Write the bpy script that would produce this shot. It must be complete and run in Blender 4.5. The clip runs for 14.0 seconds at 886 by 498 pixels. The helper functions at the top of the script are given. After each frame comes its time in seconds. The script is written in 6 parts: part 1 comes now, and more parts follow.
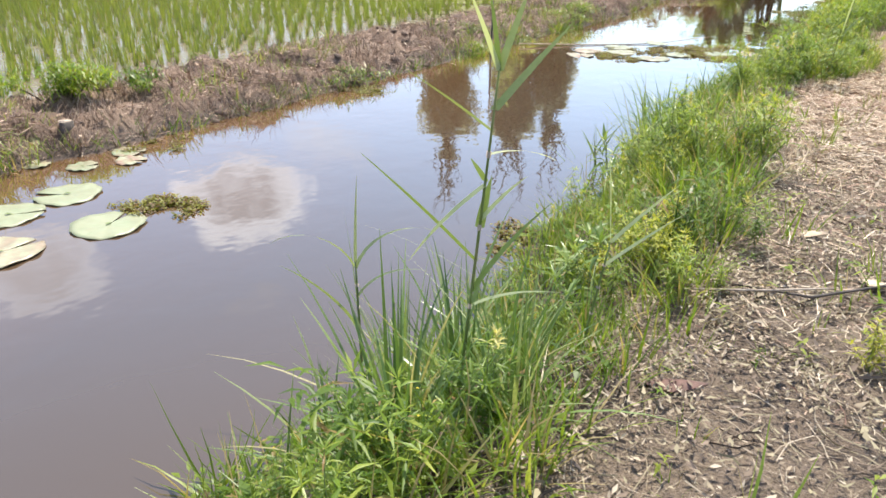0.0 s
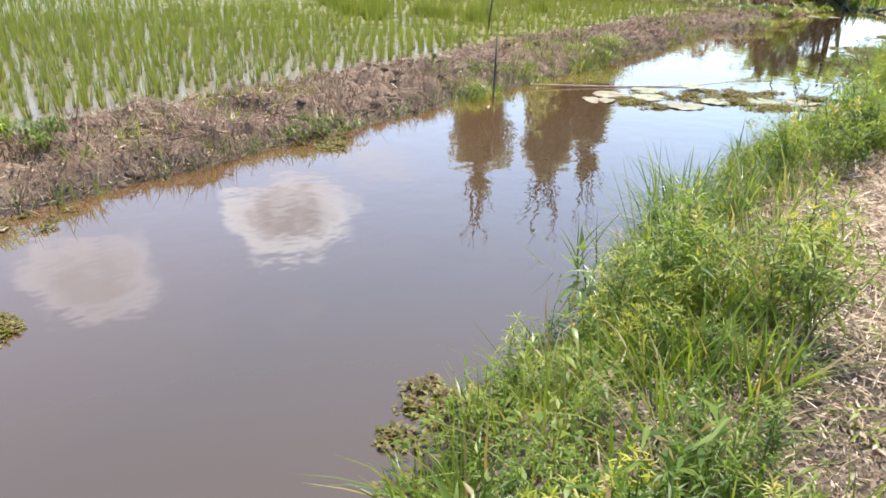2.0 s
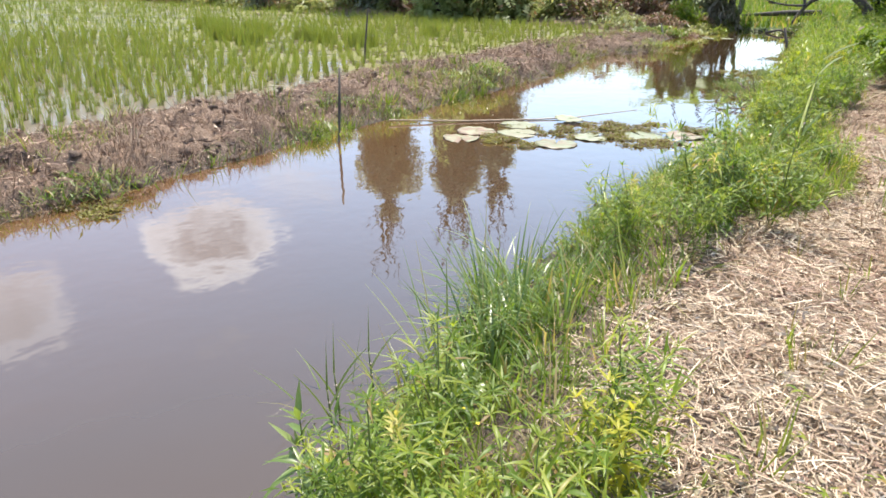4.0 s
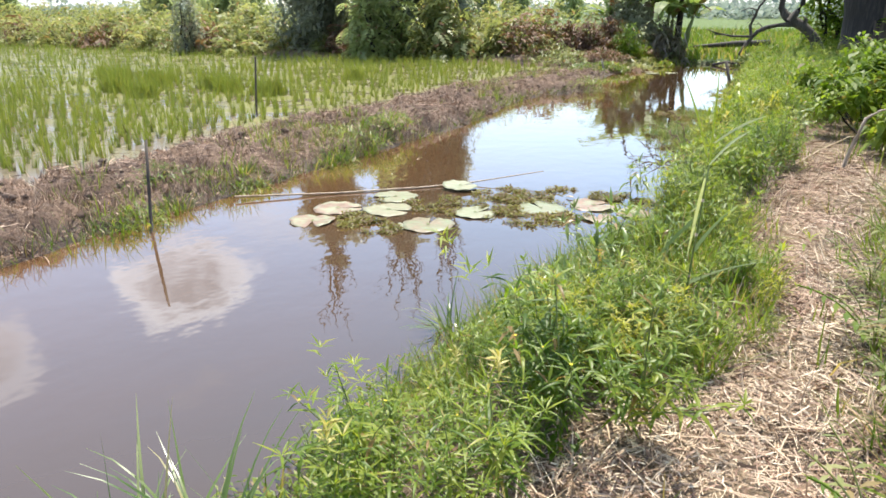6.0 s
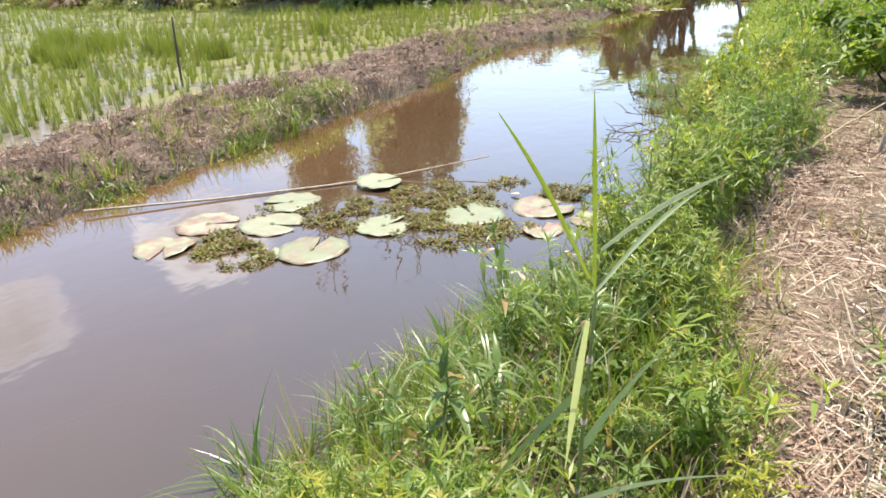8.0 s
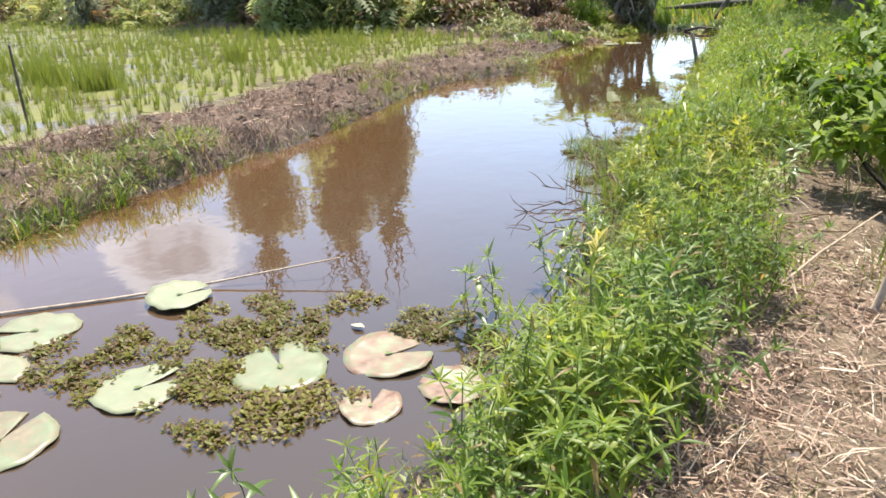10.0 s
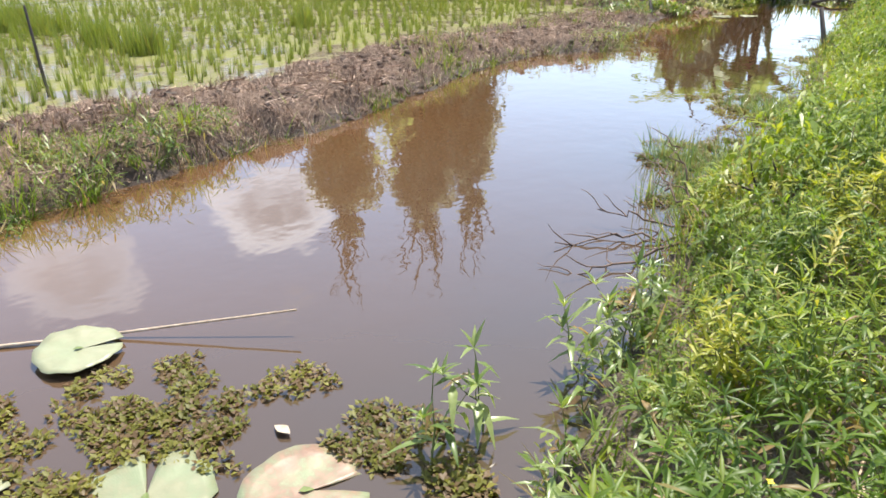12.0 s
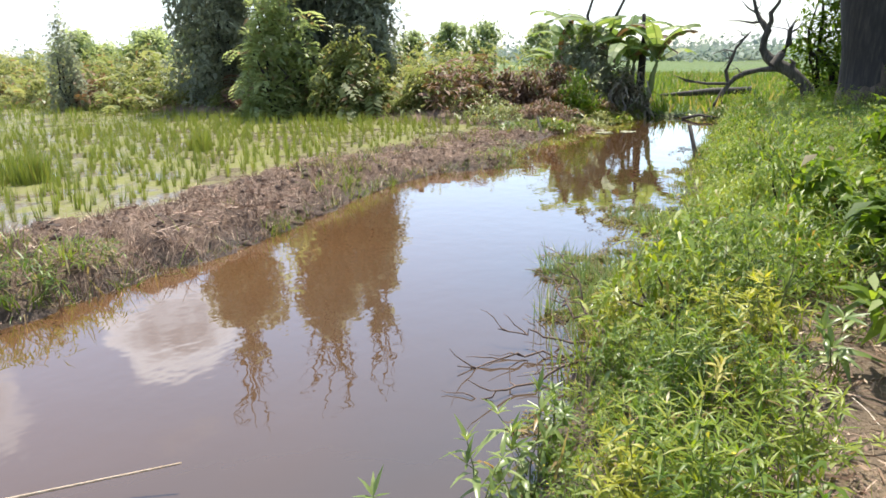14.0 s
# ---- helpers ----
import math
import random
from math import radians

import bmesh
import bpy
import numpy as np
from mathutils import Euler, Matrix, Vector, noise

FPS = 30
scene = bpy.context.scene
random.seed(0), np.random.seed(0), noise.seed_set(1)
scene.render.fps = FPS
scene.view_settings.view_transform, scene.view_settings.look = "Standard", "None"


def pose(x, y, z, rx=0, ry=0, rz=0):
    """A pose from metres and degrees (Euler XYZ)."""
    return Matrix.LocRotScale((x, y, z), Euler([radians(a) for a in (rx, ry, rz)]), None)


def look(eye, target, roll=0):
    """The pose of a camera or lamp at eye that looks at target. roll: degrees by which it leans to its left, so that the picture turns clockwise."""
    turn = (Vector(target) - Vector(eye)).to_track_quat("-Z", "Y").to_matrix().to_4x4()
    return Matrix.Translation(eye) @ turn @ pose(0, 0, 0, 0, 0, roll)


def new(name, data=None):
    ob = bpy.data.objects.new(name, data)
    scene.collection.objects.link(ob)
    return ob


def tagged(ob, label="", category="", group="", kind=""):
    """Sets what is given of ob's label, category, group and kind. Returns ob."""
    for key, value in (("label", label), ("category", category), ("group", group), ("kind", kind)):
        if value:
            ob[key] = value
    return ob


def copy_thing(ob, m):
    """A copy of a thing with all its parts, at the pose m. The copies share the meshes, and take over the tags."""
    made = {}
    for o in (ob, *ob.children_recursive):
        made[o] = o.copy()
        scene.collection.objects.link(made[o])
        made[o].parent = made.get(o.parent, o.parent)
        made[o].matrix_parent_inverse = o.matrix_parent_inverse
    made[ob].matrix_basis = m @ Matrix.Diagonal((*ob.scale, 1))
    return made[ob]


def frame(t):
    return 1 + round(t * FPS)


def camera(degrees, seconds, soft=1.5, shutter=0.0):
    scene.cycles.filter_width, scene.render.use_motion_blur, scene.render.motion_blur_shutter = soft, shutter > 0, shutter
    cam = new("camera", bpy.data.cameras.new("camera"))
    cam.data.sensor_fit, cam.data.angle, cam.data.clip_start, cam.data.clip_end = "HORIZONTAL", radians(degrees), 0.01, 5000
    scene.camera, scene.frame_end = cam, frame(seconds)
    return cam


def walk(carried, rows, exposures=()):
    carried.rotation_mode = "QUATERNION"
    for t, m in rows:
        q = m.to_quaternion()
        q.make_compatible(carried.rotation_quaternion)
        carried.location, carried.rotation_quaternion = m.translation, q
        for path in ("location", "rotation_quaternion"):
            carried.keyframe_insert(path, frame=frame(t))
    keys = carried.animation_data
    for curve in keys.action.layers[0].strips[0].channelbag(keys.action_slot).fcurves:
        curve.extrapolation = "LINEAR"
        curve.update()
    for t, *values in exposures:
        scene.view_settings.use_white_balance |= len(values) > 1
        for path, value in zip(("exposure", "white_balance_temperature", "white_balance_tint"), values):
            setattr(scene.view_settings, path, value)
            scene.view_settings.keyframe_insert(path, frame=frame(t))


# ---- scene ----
cam = camera(64.6, 14.0, 1.65)
PATH = [
    (0, (2.429, 3.674, 1.625), (1.332, 5.121, 0.786), 0.8),
    (0.5, (2.392, 4.054, 1.606), (1.275, 5.484, 0.765), -1.9),
    (1, (2.25, 4.447, 1.599), (1.141, 5.908, 0.802), 0.9),
    (1.5, (2.138, 4.864, 1.593), (0.83, 6.197, 0.879), 1.7),
    (2, (2.029, 5.214, 1.632), (0.823, 6.602, 0.846), 1.1),
    (2.5, (1.921, 5.529, 1.632), (0.87, 7.06, 0.891), 3.8),
    (2.7, (1.891, 5.647, 1.615), (0.854, 7.176, 0.85), 3.8),
    (4.8, (1.928, 7.482, 1.624), (0.862, 9.028, 0.935), -0.2),
    (5, (1.883, 7.682, 1.622), (0.834, 9.268, 1.003), 0.6),
    (5.5, (1.877, 8.164, 1.637), (0.933, 9.785, 0.943), -1.0),
    (6, (1.868, 8.612, 1.68), (0.844, 10.204, 1.035), -0.2),
    (6.5, (1.82, 9.067, 1.682), (0.891, 10.71, 1.021), 0.2),
    (7, (1.771, 9.557, 1.696), (0.873, 11.258, 1.148), 2.5),
    (7.5, (1.721, 10.01, 1.68), (0.709, 11.613, 1.043), -0.5),
    (8, (1.689, 10.383, 1.667), (0.645, 11.896, 0.88), -3.0),
    (8.5, (1.674, 10.933, 1.684), (0.665, 12.513, 0.987), 0.0),
    (8.7, (1.649, 11.112, 1.691), (0.68, 12.704, 0.966), -1.9),
    (10.8, (1.368, 12.924, 1.611), (0.357, 14.47, 0.845), 1.2),
    (11, (1.361, 13.108, 1.592), (0.318, 14.628, 0.814), 2.8),
    (11.5, (1.248, 13.402, 1.598), (0.113, 14.863, 0.839), 2.0),
    (12, (1.137, 13.476, 1.61), (-0.033, 14.874, 0.788), -0.7),
    (12.5, (1.116, 13.511, 1.609), (-0.123, 14.849, 0.787), -2.6),
    (13, (1.123, 13.547, 1.634), (0.021, 15.043, 0.893), -0.5),
    (13.5, (1.125, 13.573, 1.667), (0.105, 15.183, 1.062), -0.2),
    (14, (1.139, 13.58, 1.676), (0.116, 15.215, 1.144), -0.9),
]
walk(cam, [(t, look(eye, target, roll)) for t, eye, target, roll in PATH], [(0, 1.02), (2.5, 0.97), (5.5, 1.0), (6.4, 0.92), (7, 0.86), (7.5, 0.97), (8, 1.02), (8.5, 1.04), (11, 0.98), (13, 0.94), (14, 0.9)])

# ---- sky and sun ----
SUN_AZ, SUN_EL = radians(-22), radians(66)
world = bpy.data.worlds.new("world")
scene.world = world
world.use_nodes = True
wn, wl = world.node_tree.nodes, world.node_tree.links
wn.clear()
w_out = wn.new("ShaderNodeOutputWorld")
w_bg = wn.new("ShaderNodeBackground")
w_sky = wn.new("ShaderNodeTexSky")
w_sky.sky_type, w_sky.sun_disc = "NISHITA", False
w_sky.sun_elevation, w_sky.sun_rotation = SUN_EL, SUN_AZ
w_sky.air_density, w_sky.dust_density, w_sky.ozone_density = 1.0, 0.7, 2.0
w_tc = wn.new("ShaderNodeTexCoord")


def wmath(op, a, b=None, c=None, clamp=False):
    n = wn.new("ShaderNodeMath")
    n.operation, n.use_clamp = op, clamp
    for i, v in enumerate((a, b, c)):
        if v is None:
            continue
        if isinstance(v, (int, float)):
            n.inputs[i].default_value = v
        else:
            wl.new(v, n.inputs[i])
    return n.outputs[0]


def wramp(v, lo, hi):
    n = wn.new("ShaderNodeMapRange")
    n.interpolation_type = "SMOOTHSTEP"
    n.inputs["From Min"].default_value, n.inputs["From Max"].default_value = lo, hi
    wl.new(v, n.inputs["Value"])
    return n.outputs["Result"]


def wnoise(scale, detail, stretch=(1, 1, 1), rough=0.55):
    m = wn.new("ShaderNodeMapping")
    m.inputs["Scale"].default_value = stretch
    wl.new(w_tc.outputs["Generated"], m.inputs["Vector"])
    n = wn.new("ShaderNodeTexNoise")
    n.inputs["Scale"].default_value, n.inputs["Detail"].default_value = scale, detail
    n.inputs["Roughness"].default_value = rough
    wl.new(m.outputs["Vector"], n.inputs["Vector"])
    return n.outputs["Fac"]


def wdot(az, el):
    """The angle in degrees between the ray and a direction of the sky."""
    d = wn.new("ShaderNodeVectorMath")
    d.operation = "DOT_PRODUCT"
    wl.new(w_tc.outputs["Generated"], d.inputs[0])
    a, e = radians(az), radians(el)
    d.inputs[1].default_value = (math.sin(a) * math.cos(e), math.cos(a) * math.cos(e), math.sin(e))
    return wmath("MULTIPLY", wmath("ARCCOSINE", d.outputs["Value"]), 57.2958)


def wmix(fac, a, b):
    n = wn.new("ShaderNodeMix")
    n.data_type = "RGBA"
    for key, v in ((0, fac), (6, a), (7, b)):
        if isinstance(v, tuple):
            n.inputs[key].default_value = (*v, 1)
        elif isinstance(v, float):
            n.inputs[key].default_value = v
        else:
            wl.new(v, n.inputs[key])
    return n.outputs[2]


w_sep = wn.new("ShaderNodeSeparateXYZ")
wl.new(w_tc.outputs["Generated"], w_sep.inputs[0])
# broken fair-weather cloud, thicker towards the horizon
n_big = wnoise(5.0, 6, (1, 1, 2.2))
haze = wmath("SUBTRACT", 1.0, wramp(w_sep.outputs["Z"], 0.02, 0.16))
# unseen cover near the zenith, added to fill the shaded foliage
fill_cover = wramp(w_sep.outputs["Z"], 0.72, 0.95)
cover = wramp(wmath("ADD", n_big, wmath("ADD", wmath("MULTIPLY", haze, 0.24), wmath("MULTIPLY", fill_cover, 0.2))), 0.6, 0.84)
sky_col = wmix(wmath("ADD", wmath("MULTIPLY", cover, 0.67), 0.18), w_sky.outputs["Color"], (4.5, 4.8, 5.4))
# single cumulus clouds: white rims and grey bellies
n_rim = wnoise(20.0, 5)
n_fold = wramp(wnoise(26.0, 4), 0.3, 0.62)
for az, el, size, dens in ((-54.0, 20.3, 4.9, 1.0), (-70.0, 23.0, 4.6, 0.55), (-5.0, 16.0, 3.6, 0.4)):
    rise = wmath("MULTIPLY", wmath("SUBTRACT", w_sep.outputs["Z"], math.sin(radians(el))), 57.3)
    dist = wmath("SQRT", wmath("ADD", wmath("POWER", wdot(az, el), 2.0), wmath("MULTIPLY", wmath("POWER", rise, 2.0), 1.1)))
    ragged_edge = wmath("SUBTRACT", n_rim, 0.5)
    body = wmath("MULTIPLY", wmath("SUBTRACT", 1.0, wramp(wmath("ADD", dist, wmath("MULTIPLY", ragged_edge, 5.0)), size * 0.8, size * 1.12)), dens)
    low = wmath("ADD", wmath("ADD", dist, wmath("MULTIPLY", rise, 0.34)), wmath("MULTIPLY", ragged_edge, 4.0))
    belly = wmath("MULTIPLY", wmath("SUBTRACT", 1.0, wramp(low, size * 0.4, size * 1.0)), wmath("MULTIPLY", wmath("ADD", wmath("MULTIPLY", n_fold, 0.35), 0.65), dens))
    sky_col = wmix(wmath("MULTIPLY", body, 0.85), sky_col, (7.2, 7.6, 8.4))
    sky_col = wmix(wmath("MULTIPLY", belly, 0.95), sky_col, (2.6, 2.8, 3.3))
wl.new(sky_col, w_bg.inputs["Color"])
w_bg.inputs["Strength"].default_value = 0.15
wl.new(w_bg.outputs[0], w_out.inputs[0])

sun = new("sun", bpy.data.lights.new("sun", "SUN"))
sun.data.energy, sun.data.angle, sun.data.color = 4.4, radians(0.53), (1.0, 0.93, 0.81)
sun_dir = Vector((math.sin(SUN_AZ) * math.cos(SUN_EL), math.cos(SUN_AZ) * math.cos(SUN_EL), math.sin(SUN_EL)))
sun.matrix_world = look(sun_dir * 60, (0, 0, 0))

# ---- materials ----


class Mat:
    """A small builder of node materials."""

    def __init__(self, name):
        self.m = bpy.data.materials.new(name)
        self.m.use_nodes = True
        self.n, self.l = self.m.node_tree.nodes, self.m.node_tree.links
        self.bsdf = self.n["Principled BSDF"]
        self.out = self.n["Material Output"]
        self.pos = self.n.new("ShaderNodeNewGeometry").outputs["Position"]

    def set(self, key, v):
        if isinstance(v, tuple):
            self.bsdf.inputs[key].default_value = (*v, 1)
        elif isinstance(v, (int, float)):
            self.bsdf.inputs[key].default_value = v
        else:
            self.l.new(v, self.bsdf.inputs[key])
        return self

    def noise(self, scale, detail=4, stretch=None, rough=0.55, local=False):
        v = self.pos
        if local:
            v = self.n.new("ShaderNodeTexCoord").outputs["Object"]
        if stretch:
            mp = self.n.new("ShaderNodeMapping")
            mp.inputs["Scale"].default_value = stretch
            self.l.new(v, mp.inputs["Vector"])
            v = mp.outputs["Vector"]
        t = self.n.new("ShaderNodeTexNoise")
        t.inputs["Scale"].default_value, t.inputs["Detail"].default_value = scale, detail
        t.inputs["Roughness"].default_value = rough
        self.l.new(v, t.inputs["Vector"])
        return t.outputs["Fac"]

    def ramp(self, v, *stops):
        r = self.n.new("ShaderNodeValToRGB")
        e = r.color_ramp.elements
        while len(e) < len(stops):
            e.new(0.5)
        for el, (p, c) in zip(e, stops):
            el.position, el.color = p, (*c, 1)
        self.l.new(v, r.inputs[0])
        return r.outputs[0]

    def range(self, v, lo, hi, a=0.0, b=1.0):
        r = self.n.new("ShaderNodeMapRange")
        for key, x in (("From Min", lo), ("From Max", hi), ("To Min", a), ("To Max", b)):
            r.inputs[key].default_value = x
        self.l.new(v, r.inputs["Value"])
        return r.outputs["Result"]

    def mix(self, fac, a, b, blend="MIX"):
        x = self.n.new("ShaderNodeMix")
        x.data_type, x.blend_type = "RGBA", blend
        for key, v in ((0, fac), (6, a), (7, b)):
            if isinstance(v, tuple):
                x.inputs[key].default_value = (*v, 1)
            elif isinstance(v, (int, float)):
                x.inputs[key].default_value = v
            else:
                self.l.new(v, x.inputs[key])
        return x.outputs[2]

    def math(self, op, a, b):
        x = self.n.new("ShaderNodeMath")
        x.operation = op
        for i, v in enumerate((a, b)):
            if isinstance(v, (int, float)):
                x.inputs[i].default_value = v
            else:
                self.l.new(v, x.inputs[i])
        return x.outputs[0]

    def attr(self, name):
        a = self.n.new("ShaderNodeAttribute")
        a.attribute_name = name
        return a.outputs["Fac"]

    def island(self):
        return self.n.new("ShaderNodeNewGeometry").outputs["Random Per Island"]

    def each(self):
        return self.n.new("ShaderNodeObjectInfo").outputs["Random"]

    def bump(self, v, strength, distance=0.01):
        b = self.n.new("ShaderNodeBump")
        b.inputs["Strength"].default_value, b.inputs["Distance"].default_value = strength, distance
        self.l.new(v, b.inputs["Height"])
        self.l.new(b.outputs[0], self.bsdf.inputs["Normal"])
        return self

    def thin(self, colour, amount):
        """Lets light through, as leaves do."""
        t = self.n.new("ShaderNodeBsdfTranslucent")
        if isinstance(colour, tuple):
            t.inputs["Color"].default_value = (*colour, 1)
        else:
            self.l.new(colour, t.inputs["Color"])
        x = self.n.new("ShaderNodeMixShader")
        x.inputs[0].default_value = amount
        self.l.new(self.bsdf.outputs[0], x.inputs[1])
        self.l.new(t.outputs[0], x.inputs[2])
        self.l.new(x.outputs[0], self.out.inputs[0])
        return self


def leaf_mat(name, dark, mid, pale, through_light=0.4, rough=0.42, dry=None, dry_from=0.93, glow_tint=(1.25, 1.2, 0.55), drift=0.0, gloss=0.38):
    m = Mat(name)
    v = m.math("ADD", m.math("MULTIPLY", m.island(), 0.62), m.math("MULTIPLY", m.each(), 0.38))
    if drift:
        v = m.math("ADD", v, m.range(m.noise(1.6, 3), 0.3, 0.7, -drift, drift))
    col = m.ramp(v, (0.12, dark), (0.46, mid), (0.82, pale))
    if dry:
        col = m.mix(m.range(m.island(), dry_from, dry_from + 0.02), col, dry)
    col = m.mix(m.range(m.noise(60, 2), 0.3, 0.7, 0.0, 0.25), col, dark)
    m.set("Base Color", col).set("Roughness", rough).set("Specular IOR Level", gloss)
    glow = m.mix(1.0, col, glow_tint, "MULTIPLY")
    m.thin(glow, through_light)
    return m.m


WEED = leaf_mat("weed_leaf", (0.075, 0.14, 0.02), (0.17, 0.26, 0.034), (0.31, 0.36, 0.06), 0.55, 0.4, (0.34, 0.22, 0.1), 0.93, (1.3, 1.3, 0.5), 0.28, 0.4)
WEED_YELLOW = leaf_mat("yellow_weed_leaf", (0.22, 0.27, 0.025), (0.36, 0.38, 0.04), (0.52, 0.48, 0.08), 0.5, 0.4, (0.4, 0.3, 0.1), 0.96, (1.25, 1.2, 0.5), 0.1, 0.4)
WEED_PALE = leaf_mat("weed_leaf_yellow", (0.135, 0.22, 0.023), (0.24, 0.325, 0.036), (0.38, 0.41, 0.065), 0.5, 0.4, (0.4, 0.3, 0.1), 0.96, (1.25, 1.2, 0.5), 0.2, 0.45)
GRASS = leaf_mat("grass_blade", (0.08, 0.145, 0.022), (0.17, 0.25, 0.036), (0.31, 0.355, 0.08), 0.5, 0.38, (0.4, 0.31, 0.17), 0.83, (1.25, 1.2, 0.55), 0.2, 0.45)
RICE = leaf_mat("rice_blade", (0.12, 0.175, 0.036), (0.195, 0.25, 0.058), (0.29, 0.325, 0.1), 0.5, 0.42, (0.29, 0.25, 0.09), 0.93)
RICE_BASE = leaf_mat("rice_stem_base", (0.06, 0.065, 0.028), (0.11, 0.11, 0.045), (0.17, 0.16, 0.075), 0.2, 0.5)
BUSH = leaf_mat("shrub_leaf", (0.085, 0.15, 0.02), (0.165, 0.25, 0.032), (0.28, 0.36, 0.06), 0.55, 0.5, (0.22, 0.17, 0.08), 0.95, (1.25, 1.25, 0.5), 0.15, 0.35)
# paled and blued in the colour itself to imitate haze across the paddy
CREEPER = leaf_mat("creeper_leaf", (0.22, 0.275, 0.12), (0.33, 0.39, 0.175), (0.45, 0.5, 0.25), 0.6, 0.42, (0.36, 0.24, 0.15), 0.95, (1.2, 1.22, 0.9), 0.15)
FERN = leaf_mat("thicket_fern_leaf", (0.18, 0.22, 0.08), (0.28, 0.32, 0.12), (0.42, 0.42, 0.2), 0.5, 0.42, (0.34, 0.2, 0.11), 0.93, (1.2, 1.15, 0.8), 0.25)
# horizon haze is put into this leaf colour: pale grey-green
HAZED_WOOD = leaf_mat("hazed_wood_leaf", (0.2, 0.25, 0.21), (0.27, 0.33, 0.27), (0.36, 0.41, 0.34), 0.45, 0.7, None, 0.93, (1.0, 1.0, 1.0))
DEADLEAF = leaf_mat("grey_dead_leaf", (0.12, 0.11, 0.085), (0.22, 0.195, 0.155), (0.34, 0.31, 0.245), 0.25, 0.7, (0.16, 0.2, 0.08), 0.85)
BROWN = leaf_mat("dead_frond", (0.13, 0.08, 0.058), (0.22, 0.135, 0.1), (0.33, 0.215, 0.15), 0.25, 0.7, (0.12, 0.17, 0.05), 0.88)
# lightened, greyer leaf colour carries the bluish haze veil; no real haze is built
TREE = leaf_mat("tree_leaf", (0.21, 0.235, 0.17), (0.31, 0.335, 0.235), (0.42, 0.445, 0.3), 0.6, 0.4, None, 0.93, (1.15, 1.15, 1.1))
# leaf colour paled to stand in for haze over the far trees
HAZED_TREE = leaf_mat("hazed_tree_leaf", (0.24, 0.3, 0.17), (0.34, 0.4, 0.22), (0.44, 0.49, 0.28), 0.6, 0.6, None, 0.93, (1.15, 1.15, 0.8))
BANANA = leaf_mat("banana_leaf", (0.14, 0.215, 0.07), (0.23, 0.315, 0.11), (0.35, 0.42, 0.18), 0.45, 0.5, None, 0.93, (1.25, 1.25, 0.6), 0.0, 0.3)
LONGGRASS = leaf_mat("long_grass_blade", (0.09, 0.16, 0.045), (0.18, 0.26, 0.085), (0.36, 0.41, 0.2), 0.38, 0.3, (0.45, 0.4, 0.22), 0.9, (1.25, 1.2, 0.6), 0.15, 0.5)
REED = leaf_mat("reed_leaf", (0.1, 0.16, 0.05), (0.19, 0.26, 0.085), (0.4, 0.44, 0.28), 0.35, 0.3, (0.42, 0.4, 0.28), 0.85)
PALEBLADE = leaf_mat("bleached_reed_leaf", (0.4, 0.46, 0.26), (0.5, 0.55, 0.34), (0.6, 0.63, 0.44), 0.45, 0.4)
MOSS = leaf_mat("water_weed", (0.1, 0.105, 0.016), (0.2, 0.195, 0.03), (0.33, 0.3, 0.06), 0.4, 0.5, (0.19, 0.12, 0.065), 0.6, (1.2, 1.15, 0.6), 0.25)
SEED = leaf_mat("seed_head", (0.4, 0.37, 0.1), (0.52, 0.47, 0.16), (0.64, 0.58, 0.26), 0.4, 0.5)
KNOT = leaf_mat("knotweed_leaf", (0.1, 0.17, 0.035), (0.19, 0.27, 0.075), (0.34, 0.41, 0.16), 0.42, 0.32, (0.4, 0.26, 0.12), 0.94, (1.25, 1.2, 0.55), 0.1, 0.5)
FLOWER = leaf_mat("yellow_petal", (0.7, 0.5, 0.02), (0.8, 0.62, 0.03), (0.85, 0.7, 0.06), 0.3, 0.5)

m = Mat("straw")
isl = m.island()
m.set("Base Color", m.ramp(isl, (0.0, (0.19, 0.12, 0.08)), (0.3, (0.4, 0.285, 0.19)), (0.62, (0.61, 0.475, 0.335)), (1.0, (0.77, 0.66, 0.51)))).set("Roughness", 0.6)
STRAW = m.m
m = Mat("mulch")
m.set("Base Color", m.ramp(m.island(), (0.0, (0.09, 0.055, 0.036)), (0.4, (0.22, 0.135, 0.092)), (0.75, (0.37, 0.25, 0.17)), (1.0, (0.55, 0.43, 0.31)))).set("Roughness", 0.75)
MULCH = m.m
m = Mat("red_straw")
m.set("Base Color", m.ramp(m.island(), (0.0, (0.17, 0.095, 0.068)), (0.5, (0.39, 0.25, 0.175)), (1.0, (0.61, 0.45, 0.335)))).set("Roughness", 0.7)
REDSTRAW = m.m
m = Mat("leaf_litter")
m.set("Base Color", m.ramp(m.island(), (0.0, (0.056, 0.038, 0.029)), (0.35, (0.179, 0.126, 0.086)), (0.6, (0.239, 0.206, 0.119)), (0.85, (0.305, 0.239, 0.166)), (1.0, (0.398, 0.338, 0.255)))).set("Roughness", 0.7)
LITTER = m.m

m = Mat("ground")
grain = m.noise(38, 6, rough=0.7)
patch = m.noise(2.2, 5)
soil = m.ramp(m.math("ADD", m.math("MULTIPLY", m.noise(120, 4, rough=0.75), 0.6), m.math("MULTIPLY", patch, 0.4)), (0.32, (0.058, 0.042, 0.031)), (0.5, (0.152, 0.111, 0.078)), (0.64, (0.281, 0.215, 0.152)))
mud = m.ramp(m.math("ADD", m.math("MULTIPLY", grain, 0.55), m.math("MULTIPLY", patch, 0.45)), (0.34, (0.062, 0.041, 0.03)), (0.5, (0.172, 0.113, 0.08)), (0.64, (0.312, 0.222, 0.16)))
